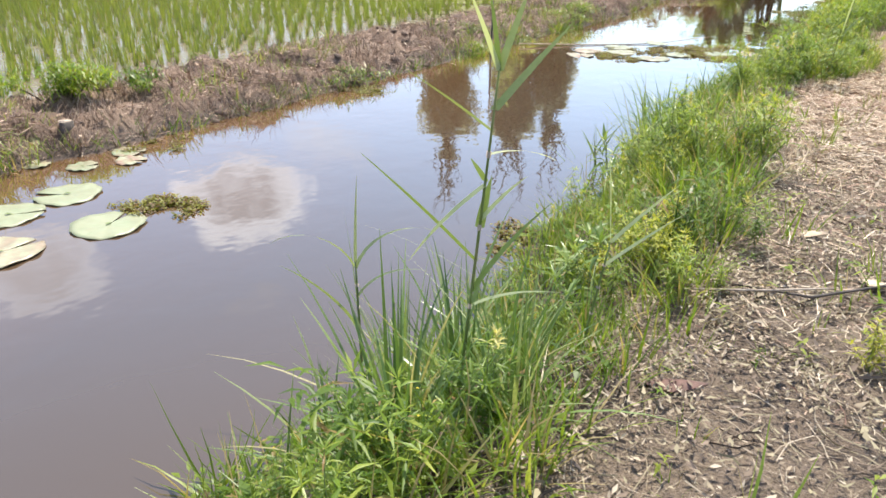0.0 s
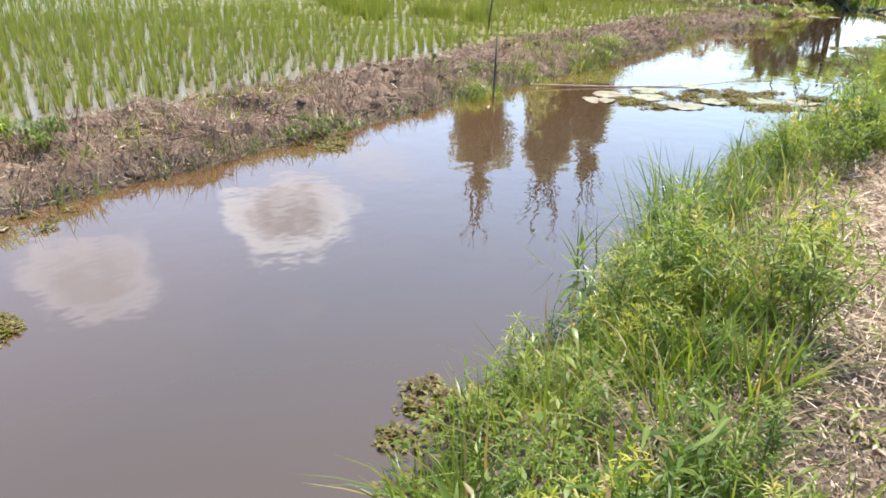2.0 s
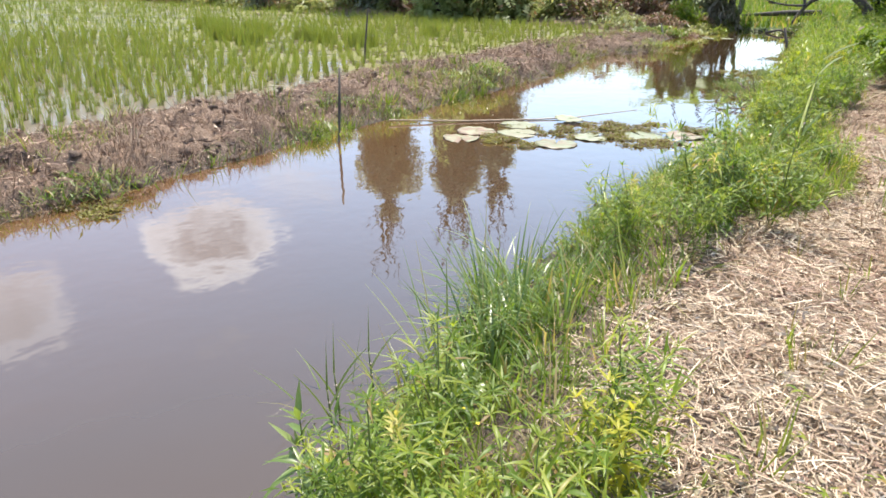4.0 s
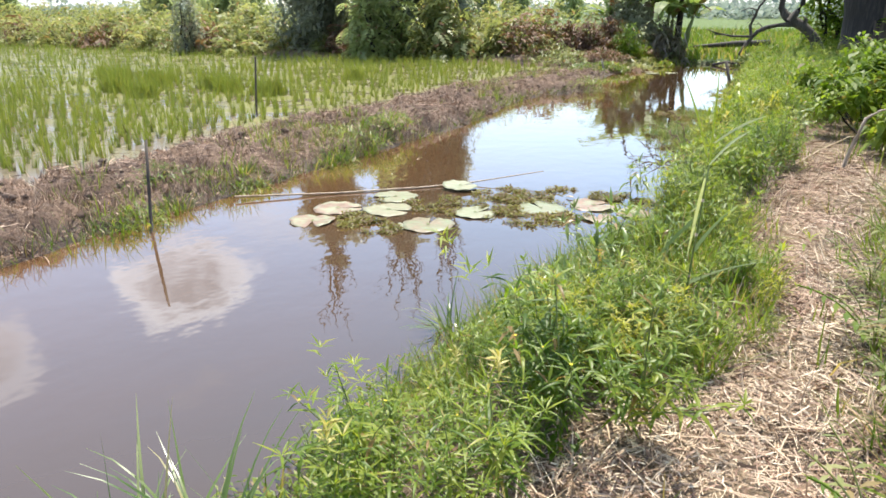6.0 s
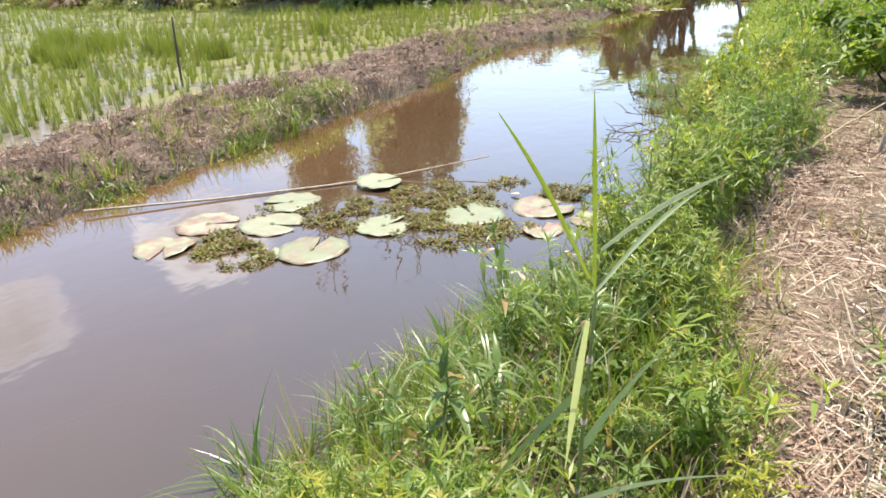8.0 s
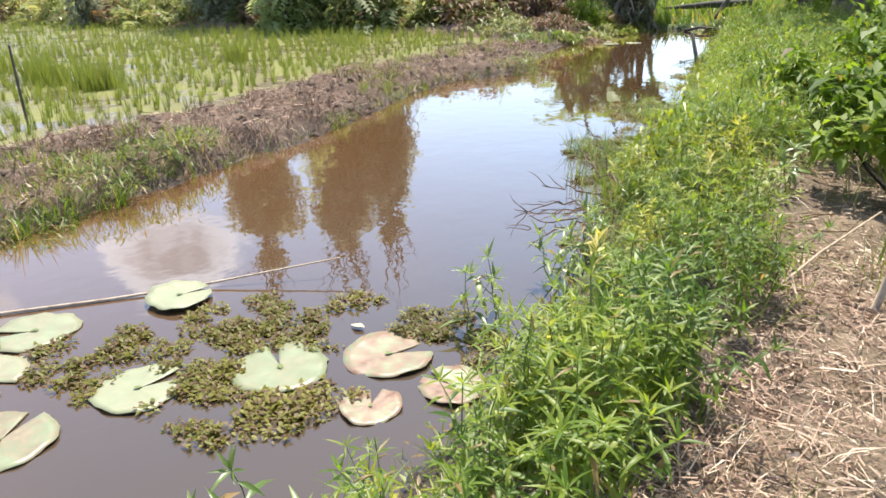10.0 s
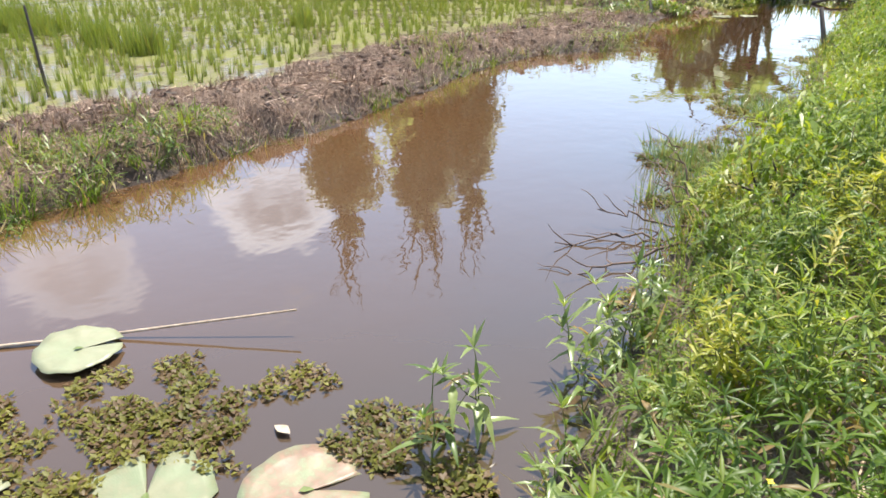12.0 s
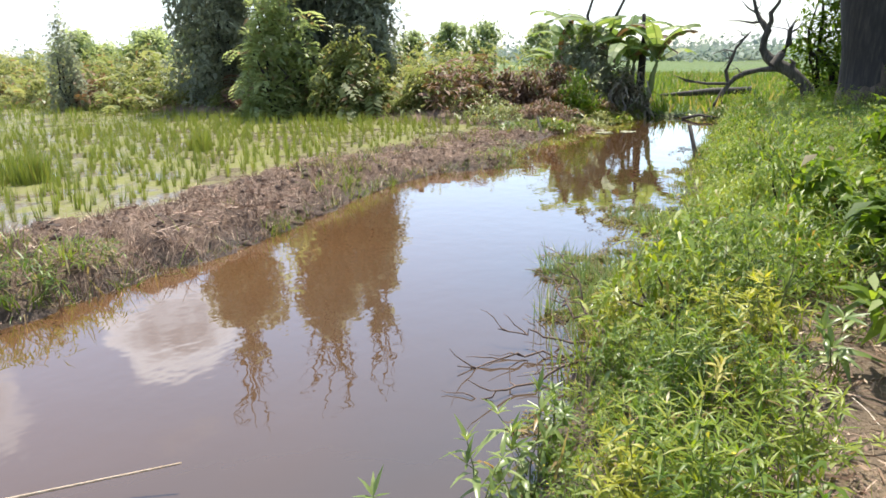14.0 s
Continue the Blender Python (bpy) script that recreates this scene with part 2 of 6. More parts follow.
trod = m.ramp(m.math("ADD", m.math("MULTIPLY", grain, 0.55), m.math("MULTIPLY", patch, 0.45)), (0.3, (0.125, 0.086, 0.055)), (0.5, (0.265, 0.195, 0.125)), (0.68, (0.406, 0.32, 0.218)))
turf = m.ramp(m.math("ADD", m.math("MULTIPLY", m.noise(9, 5, rough=0.7), 0.6), m.math("MULTIPLY", patch, 0.4)), (0.32, (0.039, 0.066, 0.016)), (0.5, (0.082, 0.133, 0.023)), (0.68, (0.156, 0.195, 0.047)))
col = m.mix(m.attr("bank"), soil, mud)
col = m.mix(m.attr("path"), col, trod)
col = m.mix(m.attr("turf"), col, turf)
col = m.mix(m.math("MULTIPLY", m.attr("wet"), 0.8), col, (0.039, 0.025, 0.019))
m.set("Base Color", col).set("Roughness", m.range(m.attr("wet"), 0, 1, 0.9, 0.55)).bump(grain, 0.9, 0.04)
GROUND = m.m

m = Mat("mud_clod")
g = m.noise(55, 5, rough=0.7)
m.set("Base Color", m.mix(m.range(m.island(), 0, 1, 0.0, 0.6), m.ramp(g, (0.3, (0.066, 0.044, 0.033)), (0.5, (0.14, 0.094, 0.069)), (0.7, (0.234, 0.164, 0.121))), (0.094, 0.066, 0.053))).set("Roughness", 0.9).bump(g, 0.8, 0.02)
CLOD = m.m

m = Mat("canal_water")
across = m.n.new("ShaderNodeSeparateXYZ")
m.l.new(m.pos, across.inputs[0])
# orange-brown put into the base colour towards the mud bank, for the trees' reflection
reflect_tint = m.range(m.math("ADD", across.outputs["X"], m.math("MULTIPLY", m.noise(0.5, 3), 1.6)), 0.5, -2.4)
m.set("Base Color", m.mix(reflect_tint, (0.07, 0.05, 0.034), (0.122, 0.064, 0.029))).set("Roughness", 0.015).set("IOR", 1.333).set("Coat Weight", 1.0).set("Coat Roughness", 0.015).set("Coat IOR", 1.55)
rip = m.math("ADD", m.math("MULTIPLY", m.noise(5.0, 2, (1, 0.8, 1)), 0.6), m.math("MULTIPLY", m.noise(1.1, 2), 1.0))
m.bump(rip, 0.085, 0.03)
m.l.new(m.bsdf.inputs["Normal"].links[0].from_socket, m.bsdf.inputs["Coat Normal"])
WATER = m.m

m = Mat("paddy_water")
scum = m.math("MULTIPLY", m.range(m.noise(1.1, 5, rough=0.65), 0.42, 0.56), m.range(m.noise(14, 4, rough=0.7), 0.28, 0.5))
far_scum = m.n.new("ShaderNodeSeparateXYZ")
m.l.new(m.pos, far_scum.inputs[0])
scum = m.math("MULTIPLY", scum, m.range(far_scum.outputs["Y"], 12, 16.5, 0.15, 1.0))
m.set("Base Color", m.mix(scum, (0.179, 0.144, 0.108), (0.195, 0.199, 0.066))).set("Roughness", m.range(scum, 0, 1, 0.12, 0.7)).set("IOR", 1.333).set("Specular IOR Level", 0.18)
m.bump(m.noise(6, 3), 0.05, 0.02)
PADDY = m.m

m = Mat("lily_leaf")
uvs = m.n.new("ShaderNodeUVMap").outputs["UV"]
rad = m.n.new("ShaderNodeSeparateXYZ")
m.l.new(uvs, rad.inputs[0])
vein = m.n.new("ShaderNodeTexWave")
vein.bands_direction = "X"
vein.inputs["Scale"].default_value, vein.inputs["Distortion"].default_value = 5.6, 1.0
m.l.new(uvs, vein.inputs["Vector"])
col = m.ramp(m.math("ADD", m.math("MULTIPLY", m.noise(7, 5), 0.6), m.math("MULTIPLY", m.each(), 0.4)), (0.25, (0.195, 0.23, 0.129)), (0.55, (0.273, 0.292, 0.176)), (0.8, (0.351, 0.347, 0.234)))
col = m.mix(m.range(vein.outputs["Fac"], 0.9, 1.0, 0.0, 0.3), col, (0.359, 0.39, 0.218))
rot = m.math("MULTIPLY", m.range(m.noise(7.5, 5, rough=0.7), 0.4, 0.55), m.range(m.attr("decay"), -0.05, 0.6))
col = m.mix(rot, col, m.ramp(m.noise(30, 4), (0.3, (0.156, 0.086, 0.058)), (0.7, (0.328, 0.218, 0.148))))
m.set("Base Color", col).set("Roughness", 0.42).bump(m.noise(22, 3), 0.25, 0.01)
LILY = m.m


def wood_mat(name, a, b, c, rough=0.8, scale=14, stretch=(1, 1, 0.15)):
    m = Mat(name)
    g = m.noise(scale, 6, stretch, 0.65)
    m.set("Base Color", m.ramp(g, (0.3, a), (0.5, b), (0.7, c))).set("Roughness", rough).bump(g, 0.7, 0.02)
    return m.m


BARK = wood_mat("bark", (0.012, 0.01, 0.008), (0.028, 0.022, 0.018), (0.06, 0.047, 0.037))
DEADWOOD = wood_mat("dead_wood", (0.028, 0.024, 0.021), (0.065, 0.056, 0.049), (0.14, 0.122, 0.105))
GREYWOOD = wood_mat("weathered_wood", (0.198, 0.153, 0.113), (0.36, 0.288, 0.225), (0.504, 0.432, 0.351))
TORN = wood_mat("torn_bark", (0.045, 0.032, 0.025), (0.108, 0.079, 0.059), (0.207, 0.158, 0.122), 0.85, 9)
POST = wood_mat("post_wood", (0.032, 0.027, 0.023), (0.072, 0.059, 0.05), (0.135, 0.108, 0.09))
DROWNED = wood_mat("drowned_wood", (0.06, 0.04, 0.03), (0.13, 0.085, 0.065), (0.22, 0.155, 0.12))
POLE = wood_mat("dry_pole", (0.306, 0.225, 0.153), (0.45, 0.351, 0.252), (0.594, 0.495, 0.387), 0.6, 20, (0.3, 1, 1))
STEM = wood_mat("green_stem", (0.081, 0.117, 0.027), (0.135, 0.18, 0.045), (0.216, 0.198, 0.081), 0.6)
DRYLEAF = wood_mat("dry_fallen_leaf", (0.22, 0.155, 0.1), (0.44, 0.34, 0.235), (0.6, 0.5, 0.375), 0.65, 12, (1, 1, 1))
REDLEAF = wood_mat("rotten_fallen_leaf", (0.045, 0.023, 0.018), (0.108, 0.054, 0.041), (0.18, 0.09, 0.068), 0.7, 12, (1, 1, 1))

# ---- geometry helpers ----
rng = np.random.default_rng(7)


def interp(y, pairs):
    return np.interp(y, [p[0] for p in pairs], [p[1] for p in pairs])


TABLE = rng.random((256, 256))


def vnoise(x, y):
    """Smooth value noise of two coordinates, 0 to 1."""
    x, y = np.asarray(x, float), np.asarray(y, float)
    i, j = np.floor(x).astype(int), np.floor(y).astype(int)
    u, v = x - i, y - j
    u, v = u * u * (3 - 2 * u), v * v * (3 - 2 * v)
    g = lambda a, b: TABLE[a % 256, b % 256]
    return (g(i, j) * (1 - u) + g(i + 1, j) * u) * (1 - v) + (g(i, j + 1) * (1 - u) + g(i + 1, j + 1) * u) * v


def fbm(x, y, octaves=4):
    s, a, t = 0, 1, 0
    for k in range(octaves):
        s, t = s + a * vnoise(x * 2 ** k + 17 * k, y * 2 ** k + 31 * k), t + a
        a *= 0.55
    return s / t


def smooth(v):
    v = np.clip(v, 0, 1)
    return v * v * (3 - 2 * v)


def mesh_of(name, V, F, mat, UV=None, shade=True):
    """A mesh from arrays of corners and four-sided faces."""
    V, F = np.asarray(V, np.float32), np.asarray(F, np.int32)
    me = bpy.data.meshes.new(name)
    me.vertices.add(len(V))
    me.vertices.foreach_set("co", V.ravel())
    me.loops.add(F.size)
    me.loops.foreach_set("vertex_index", F.ravel())
    me.polygons.add(len(F))
    me.polygons.foreach_set("loop_start", np.arange(0, F.size, 4, dtype=np.int32))
    if UV is not None:
        layer = me.uv_layers.new(name="UVMap")
        layer.data.foreach_set("uv", np.asarray(UV, np.float32)[F.ravel()].ravel())
    me.update(calc_edges=True)
    if shade:
        me.polygons.foreach_set("use_smooth", np.ones(len(F), bool))
    me.materials.append(mat)
    me.validate()
    return me


def join(pieces):
    """Several (corners, faces) as one."""
    V, F, n = [], [], 0
    for v, f in pieces:
        V.append(v)
        F.append(np.asarray(f) + n)
        n += len(v)
    return np.concatenate(V), np.concatenate(F)


def turn_z(a):
    c, s = np.cos(a), np.sin(a)
    return np.array([[c, -s, 0], [s, c, 0], [0, 0, 1]])


def turn_x(a):
    c, s = np.cos(a), np.sin(a)
    return np.array([[1, 0, 0], [0, c, -s], [0, s, c]])


def put(vf, at=(0, 0, 0), rz=0.0, rx=0.0, scale=1.0):
    return (vf[0] * scale) @ (turn_z(rz) @ turn_x(rx)).T + np.asarray(at), vf[1]


def leaf(length, width, bend=0.3, fold=0.25, rows=4, widest=0.4):
    """A leaf from the origin along y, drooping, folded along its midrib."""
    V, F = [], []
    for i in range(rows):
        t = i / (rows - 1)
        w = width / 2 * max(0.06, (t / widest) ** 0.7 if t < widest else ((1 - t) / (1 - widest)) ** 0.8)
        y, z = length * t * (1 - 0.15 * bend * t), -bend * length * t * t * 0.6
        V += [(-w, y, z + fold * w), (0, y, z), (w, y, z + fold * w)]
        if i:
            a = 3 * i
            F += [(a - 3, a - 2, a + 1, a), (a - 2, a - 1, a + 2, a + 1)]
    return np.array(V), np.array(F)


def slip(length, width, bend=0.3, fold=0.25):
    """A small pointed leaf of two faces, folded along its midrib."""
    w, t, z = width / 2, 0.42, -bend * length * 0.12
    V = [(0, 0, 0), (-w, length * t, z + fold * w), (0, length * 0.5, z), (w, length * t, z + fold * w), (0, length * (1 - 0.15 * bend), -bend * length * 0.6)]
    return np.array(V), np.array([(0, 2, 4, 1), (0, 3, 4, 2)])


def frond_arrays(r, length, pairs=7):
    """A feathered, arching frond of plain leaflets."""
    pieces, a, p, spine = [], r.uniform(0.3, 0.8), np.zeros(3), []
    for i in range(pairs + 2):
        spine.append(p)
        p = p + np.array((0, math.sin(a), math.cos(a))) * length / (pairs + 1)
        a += r.uniform(0.24, 0.42)
    for i in range(2, pairs + 2):
        s = length * 0.34 * math.sin(0.6 + 2.3 * i / (pairs + 2))
        for side in (-1, 1):
            pieces.append(put(rhomb(s, s * 0.34, 0.7), spine[i], side * -1.15, 0.1))
    return join(pieces)


def rhomb(length, width, droop=0.4):
    """A plain pointed leaf of one face, for foliage far off."""
    return np.array([(0, 0, 0), (width / 2, length * 0.45, 0.04 * length), (0, length, -droop * length * 0.4), (-width / 2, length * 0.45, 0.0)]), np.array([(0, 1, 2, 3)])


def blade(length, width, lean=0.3, curl=0.8, rows=5, twist=0.0, facing=0.0):
    """A grass blade rising from the origin, leaning towards y and arching over."""
    V, F, y, z, a = [], [], 0.0, 0.0, lean
    for i in range(rows):
        t = i / (rows - 1)
        w = width / 2 * (1 - t ** 2.2) + 0.0004
        c, s = math.cos(facing + twist * t), math.sin(facing + twist * t)
        V += [(-w * c, y - w * s, z), (w * c, y + w * s, z)]
        if i:
            F.append((2 * i - 2, 2 * i - 1, 2 * i + 1, 2 * i))
        y, z = y + math.sin(a) * length / (rows - 1), z + math.cos(a) * length / (rows - 1)
        a += curl / (rows - 1)
    return np.array(V), np.array(F)


def tube(points, radii, sides=6, cap=True):
    """A tapered, bent rod through the points."""
    P = [Vector(p) for p in points]
    V, F, up = [], [], Vector((0.31, 0.17, 0.93))
    for i, p in enumerate(P):
        d = (P[min(i + 1, len(P) - 1)] - P[max(i - 1, 0)]).normalized()
        a = d.cross(up)
        a = a.normalized() if a.length > 0.05 else d.orthogonal().normalized()
        b = d.cross(a)
        for k in range(sides):
            w = 2 * math.pi * k / sides
            V.append(tuple(p + (a * math.cos(w) + b * math.sin(w)) * radii[i]))
        if i:
            for k in range(sides):
                k2 = (k + 1) % sides
                F.append(((i - 1) * sides + k, (i - 1) * sides + k2, i * sides + k2, i * sides + k))
    if cap:
        for i in (0, len(P) - 1):
            V.append(tuple(P[i]))
            c = len(V) - 1
            for k in range(0, sides, 2):
                F.append((c, i * sides + k, i * sides + (k + 1) % sides, i * sides + (k + 2) % sides))
    return np.array(V), np.array(F)


def wobble(a, b, n, amount, r, sag=0.0):
    """Points from a to b that stray a little."""
    a, b = np.array(a, float), np.array(b, float)
    t = np.linspace(0, 1, n)[:, None]
    p = a + (b - a) * t
    p[1:-1] += r.normal(0, amount, (n - 2, 3))
    p[:, 2] -= sag * 4 * (t * (1 - t))[:, 0]
    return [tuple(q) for q in p]


def stamp(templates, places, r, tilt=0.12):
    """Copies of the templates at rows of (x, y, z, scale), as one pair of arrays."""
    places = np.asarray(places, float)
    which = r.integers(0, len(templates), len(places))
    n = 0
    VV, FF = [], []
    for k, (V, F) in enumerate(templates):
        sel = places[which == k]
        if not len(sel):
            continue
        a = r.random(len(sel)) * 2 * np.pi
        tx, ty = r.normal(0, tilt, len(sel)), r.normal(0, tilt, len(sel))
        c, s = np.cos(a), np.sin(a)
        x = V[None, :, 0] * c[:, None] - V[None, :, 1] * s[:, None]
        y = V[None, :, 0] * s[:, None] + V[None, :, 1] * c[:, None]
        z = np.repeat(V[None, :, 2], len(sel), 0)
        x, y = x + z * tx[:, None], y + z * ty[:, None]
        P = np.stack([x, y, z], -1) * sel[:, None, 3:4] + sel[:, None, :3]
        VV.append(P.reshape(-1, 3))
        FF.append((F[None] + (np.arange(len(sel)) * len(V))[:, None, None] + n).reshape(-1, 4))
        n += len(sel) * len(V)
    return np.concatenate(VV), np.concatenate(FF)


def part(name, vf, mat, parent, label="", UV=None, shade=True):
    ob = new(name, mesh_of(name, vf[0], vf[1], mat, UV, shade))
    ob.parent = parent
    return tagged(ob, label)


def thing(name, at=(0, 0, 0), rz=0.0):
    ob = new(name)
    ob.empty_display_size = 0.05
    ob.matrix_basis = Matrix.Translation(at) @ Matrix.Rotation(rz, 4, "Z")
    return ob


# ---- ground ----
EDGE_L = [(-40, -2.6), (4, -2.75), (6, -2.85), (8, -2.92), (10, -3.1), (12, -3.3), (14, -3.4), (16, -3.58), (18, -3.72), (19.3, -4.02), (20.8, -4.32), (21.8, -4.42), (22.6, -4.25), (23.1, -3.72), (23.7, -3.82), (24.6, -4.35), (27.6, -4.9), (30, -4.75), (34, -4.6)]
EDGE_R = [(-40, 1.0), (3, 0.95), (4.5, 0.88), (5.6, 1.0), (6.3, 0.85), (6.9, 0.6), (7.9, 0.55), (9.3, 0.28), (10.4, 0.16), (12, 0.1), (13, 0.16), (14, 0.26), (14.7, 0.42), (15.3, 0.24), (16.6, 0.04), (17.8, -0.28), (19, -0.38), (20.2, -0.3), (22.3, -0.75), (24, -1.1), (27, -1.5), (31, -1.95), (34, -2.1)]
EDGE_P = [(-40, -4.4), (4, -4.6), (8.3, -4.95), (11, -5.42), (12.2, -5.42), (13.5, -5.6), (15, -5.85), (16.2, -6.05), (17.2, -5.85), (18, -5.8), (19, -6.08), (21, -6.35), (24, -6.45), (27, -6.55), (34, -7.0)]
PATH_L = [(-40, 1.9), (5, 1.8), (7, 1.68), (8.3, 1.4), (9, 1.08), (10.1, 1.15), (10.9, 1.38), (11.4, 1.48), (11.9, 1.5), (12.5, 1.34), (13.1, 1.14), (14.2, 1.15), (15, 1.2), (16, 1.1), (17.2, 1.05), (18, 1.3)]
PATH_R = [(-40, 3.4), (5, 3.3), (7, 3.1), (9, 2.6), (10.3, 2.05), (11.4, 1.9), (12, 1.85), (13, 1.85), (14.4, 1.95), (15.3, 1.95), (16, 1.7), (17.2, 1.45), (18, 1.3)]
END_Y, FIELD_Y = 32.3, 27.8


def ground_z(x, y):
    x, y = np.asarray(x, float), np.asarray(y, float)
    xl, xr, xp = interp(y, EDGE_L), interp(y, EDGE_R), interp(y, EDGE_P)
    wob = (fbm(x * 2.2 + 5, y * 2.2) - 0.5)
    xl, xr = xl + wob * 0.25, xr + wob * 0.3
    lump = fbm(x * 4.5, y * 4.5, 5) - 0.5
    clod = np.abs(fbm(x * 6.5 + 3, y * 6.5, 3) - 0.5)
    # the footpath's bank
    right = 0.4 * smooth((x - xr) / 0.85) + 0.1 * smooth((y - 13) / 4) + 0.06 * smooth((x - xr - 1.5) / 2) + lump * 0.07
    # the mud bank towards the paddy
    d, w = xl - x, np.maximum(xl - xp, 0.5)
    hump = 0.15 * smooth(d / 0.42) + 0.055 * np.sin(np.clip(d / w, 0, 1) * math.pi)
    hump = hump * (1 - 0.6 * smooth((y - 23.5) / 4))
    hump = hump * (1 - smooth((d - w + 0.75) / 0.8)) + (lump * 0.36 + clod * 0.34 - 0.045) * smooth(d / 0.25) * (1 - smooth((d - w + 0.3) / 0.5))
    paddy = 0.045 + (fbm(x * 1.3, y * 1.3) - 0.5) * 0.1
    left = hump + paddy * smooth((d - w + 0.75) / 0.8)
    field = 0.28 + (fbm(x * 0.35, y * 0.35) - 0.5) * 0.3
    left = left + (field - left) * smooth((y - FIELD_Y) / 1.2) * smooth(d / 1.1)
    bed = -0.6 * smooth(np.minimum(x - xl, xr - x) / 0.7)
    z = np.where(x > xr, right, np.where(x < xl, left, bed - 0.01))
    end = smooth((y - END_Y + wob * 0.5) / 0.8)
    back = 0.12 + (fbm(x * 0.5, y * 0.5) - 0.5) * 0.15 + 0.3 * smooth((x + 1.2) / 2)
    return z * (1 - end) + back * end


def steps(lo, fine_lo, fine_hi, hi, fine, grow=1.35):
    mid = list(np.arange(fine_lo, fine_hi, fine))
    out, s, v = [], fine, fine_hi
    while v < hi:
        out.append(v)
        s *= grow
        v += s
    out.append(hi)
    inn, s, v = [], fine, fine_lo - fine
    while v > lo:
        inn.append(v)
        s *= grow
        v -= s
    inn.append(lo)
    return np.array(inn[::-1] + mid + out)


xs = steps(-2500, -7.4, 3.2, 2500, 0.075)
ys = steps(-2500, 2.0, 33.5, 2500, 0.09)
GX, GY = np.meshgrid(xs, ys)
gx, gy = GX.ravel(), GY.ravel()
gz = ground_z(gx, gy)
idx = np.arange(len(gx)).reshape(GX.shape)
GF = np.stack([idx[:-1, :-1], idx[:-1, 1:], idx[1:, 1:], idx[1:, :-1]], -1).reshape(-1, 4)
me = mesh_of("ground", np.stack([gx, gy, gz], 1), GF, GROUND)
xl, xr, xp = interp(gy, EDGE_L), interp(gy, EDGE_R), interp(gy, EDGE_P)
pl, pr = interp(gy, PATH_L), interp(gy, PATH_R)
ragged = (fbm(gx * 3, gy * 3) - 0.5) * 0.7
zones = {
    "bank": smooth((xl - gx + 0.6) / 0.3) * (1 - smooth((gy - 29) / 2)),
    "path": smooth((gx - pl + ragged) / 0.3) * smooth((pr - gx + ragged) / 0.4) * (1 - smooth((gy - 17.0) / 0.6)) * smooth((gy - 7.0 + ragged) / 1.6),
    "turf": np.maximum.reduce([smooth((gy - 29.5) / 3), smooth((gx - 4.2 + ragged) / 1.5), smooth((gy - 17.2) / 1.5) * smooth((gx - xr - 0.1) / 0.3), smooth((-45 - gx) / 3)]),
    "wet": (1 - smooth((gz - 0.03) / 0.09)),
}
for key, values in zones.items():
    me.attributes.new(key, "FLOAT", "POINT").data.foreach_set("value", values.astype(np.float32))
ground = tagged(new("ground", me), "earth banks, trodden footpath and muddy ground beside the canal", "ground", kind="structure")


def sheet(name, x0, x1, y0, y1, z, mat, nx=2, ny=2):
    X, Y = np.meshgrid(np.linspace(x0, x1, nx), np.linspace(y0, y1, ny))
    i = np.arange(nx * ny).reshape(ny, nx)
    F = np.stack([i[:-1, :-1], i[:-1, 1:], i[1:, 1:], i[1:, :-1]], -1).reshape(-1, 4)
    return new(name, mesh_of(name, np.stack([X.ravel(), Y.ravel(), np.full(nx * ny, z)], 1), F, mat))


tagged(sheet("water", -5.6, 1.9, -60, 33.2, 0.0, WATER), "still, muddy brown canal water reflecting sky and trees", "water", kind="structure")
yy = np.linspace(-60, 28.6, 120)
PV = np.concatenate([np.stack([np.full(120, -48.0), yy, np.full(120, 0.1)], 1), np.stack([interp(yy, EDGE_P) + 0.45, yy, np.full(120, 0.1)], 1)])
PF = np.array([(i, i + 120, i + 121, i + 1) for i in range(119)])
tagged(new("paddy_water", mesh_of("paddy_water", PV, PF, PADDY)), "shallow muddy paddy water with patches of green scum", "water", kind="structure")


def spread(n, x0, x1, y0, y1, r):
    return r.uniform(x0, x1, n), r.uniform(y0, y1, n)


def on_ground(x, y):
    """Height of the ground's own surface, between its corners."""
    i = np.clip(np.searchsorted(xs, x) - 1, 0, len(xs) - 2)
    j = np.clip(np.searchsorted(ys, y) - 1, 0, len(ys) - 2)
    u, v = (x - xs[i]) / (xs[i + 1] - xs[i]), (y - ys[j]) / (ys[j + 1] - ys[j])
    g = gz.reshape(GX.shape)
    return (g[j, i] * (1 - u) + g[j, i + 1] * u) * (1 - v) + (g[j + 1, i] * (1 - u) + g[j + 1, i + 1] * u) * v


def rows_of(x, y, scale, lift=0.0):
    return np.stack([x, y, np.maximum(on_ground(x, y), -0.03) + lift, scale], 1)


def stuff(name, vf, mat, label, category):
    return tagged(new(name, mesh_of(name, vf[0], vf[1], mat)), label, category, kind="stuff")

# ---- plants, kind by kind ----


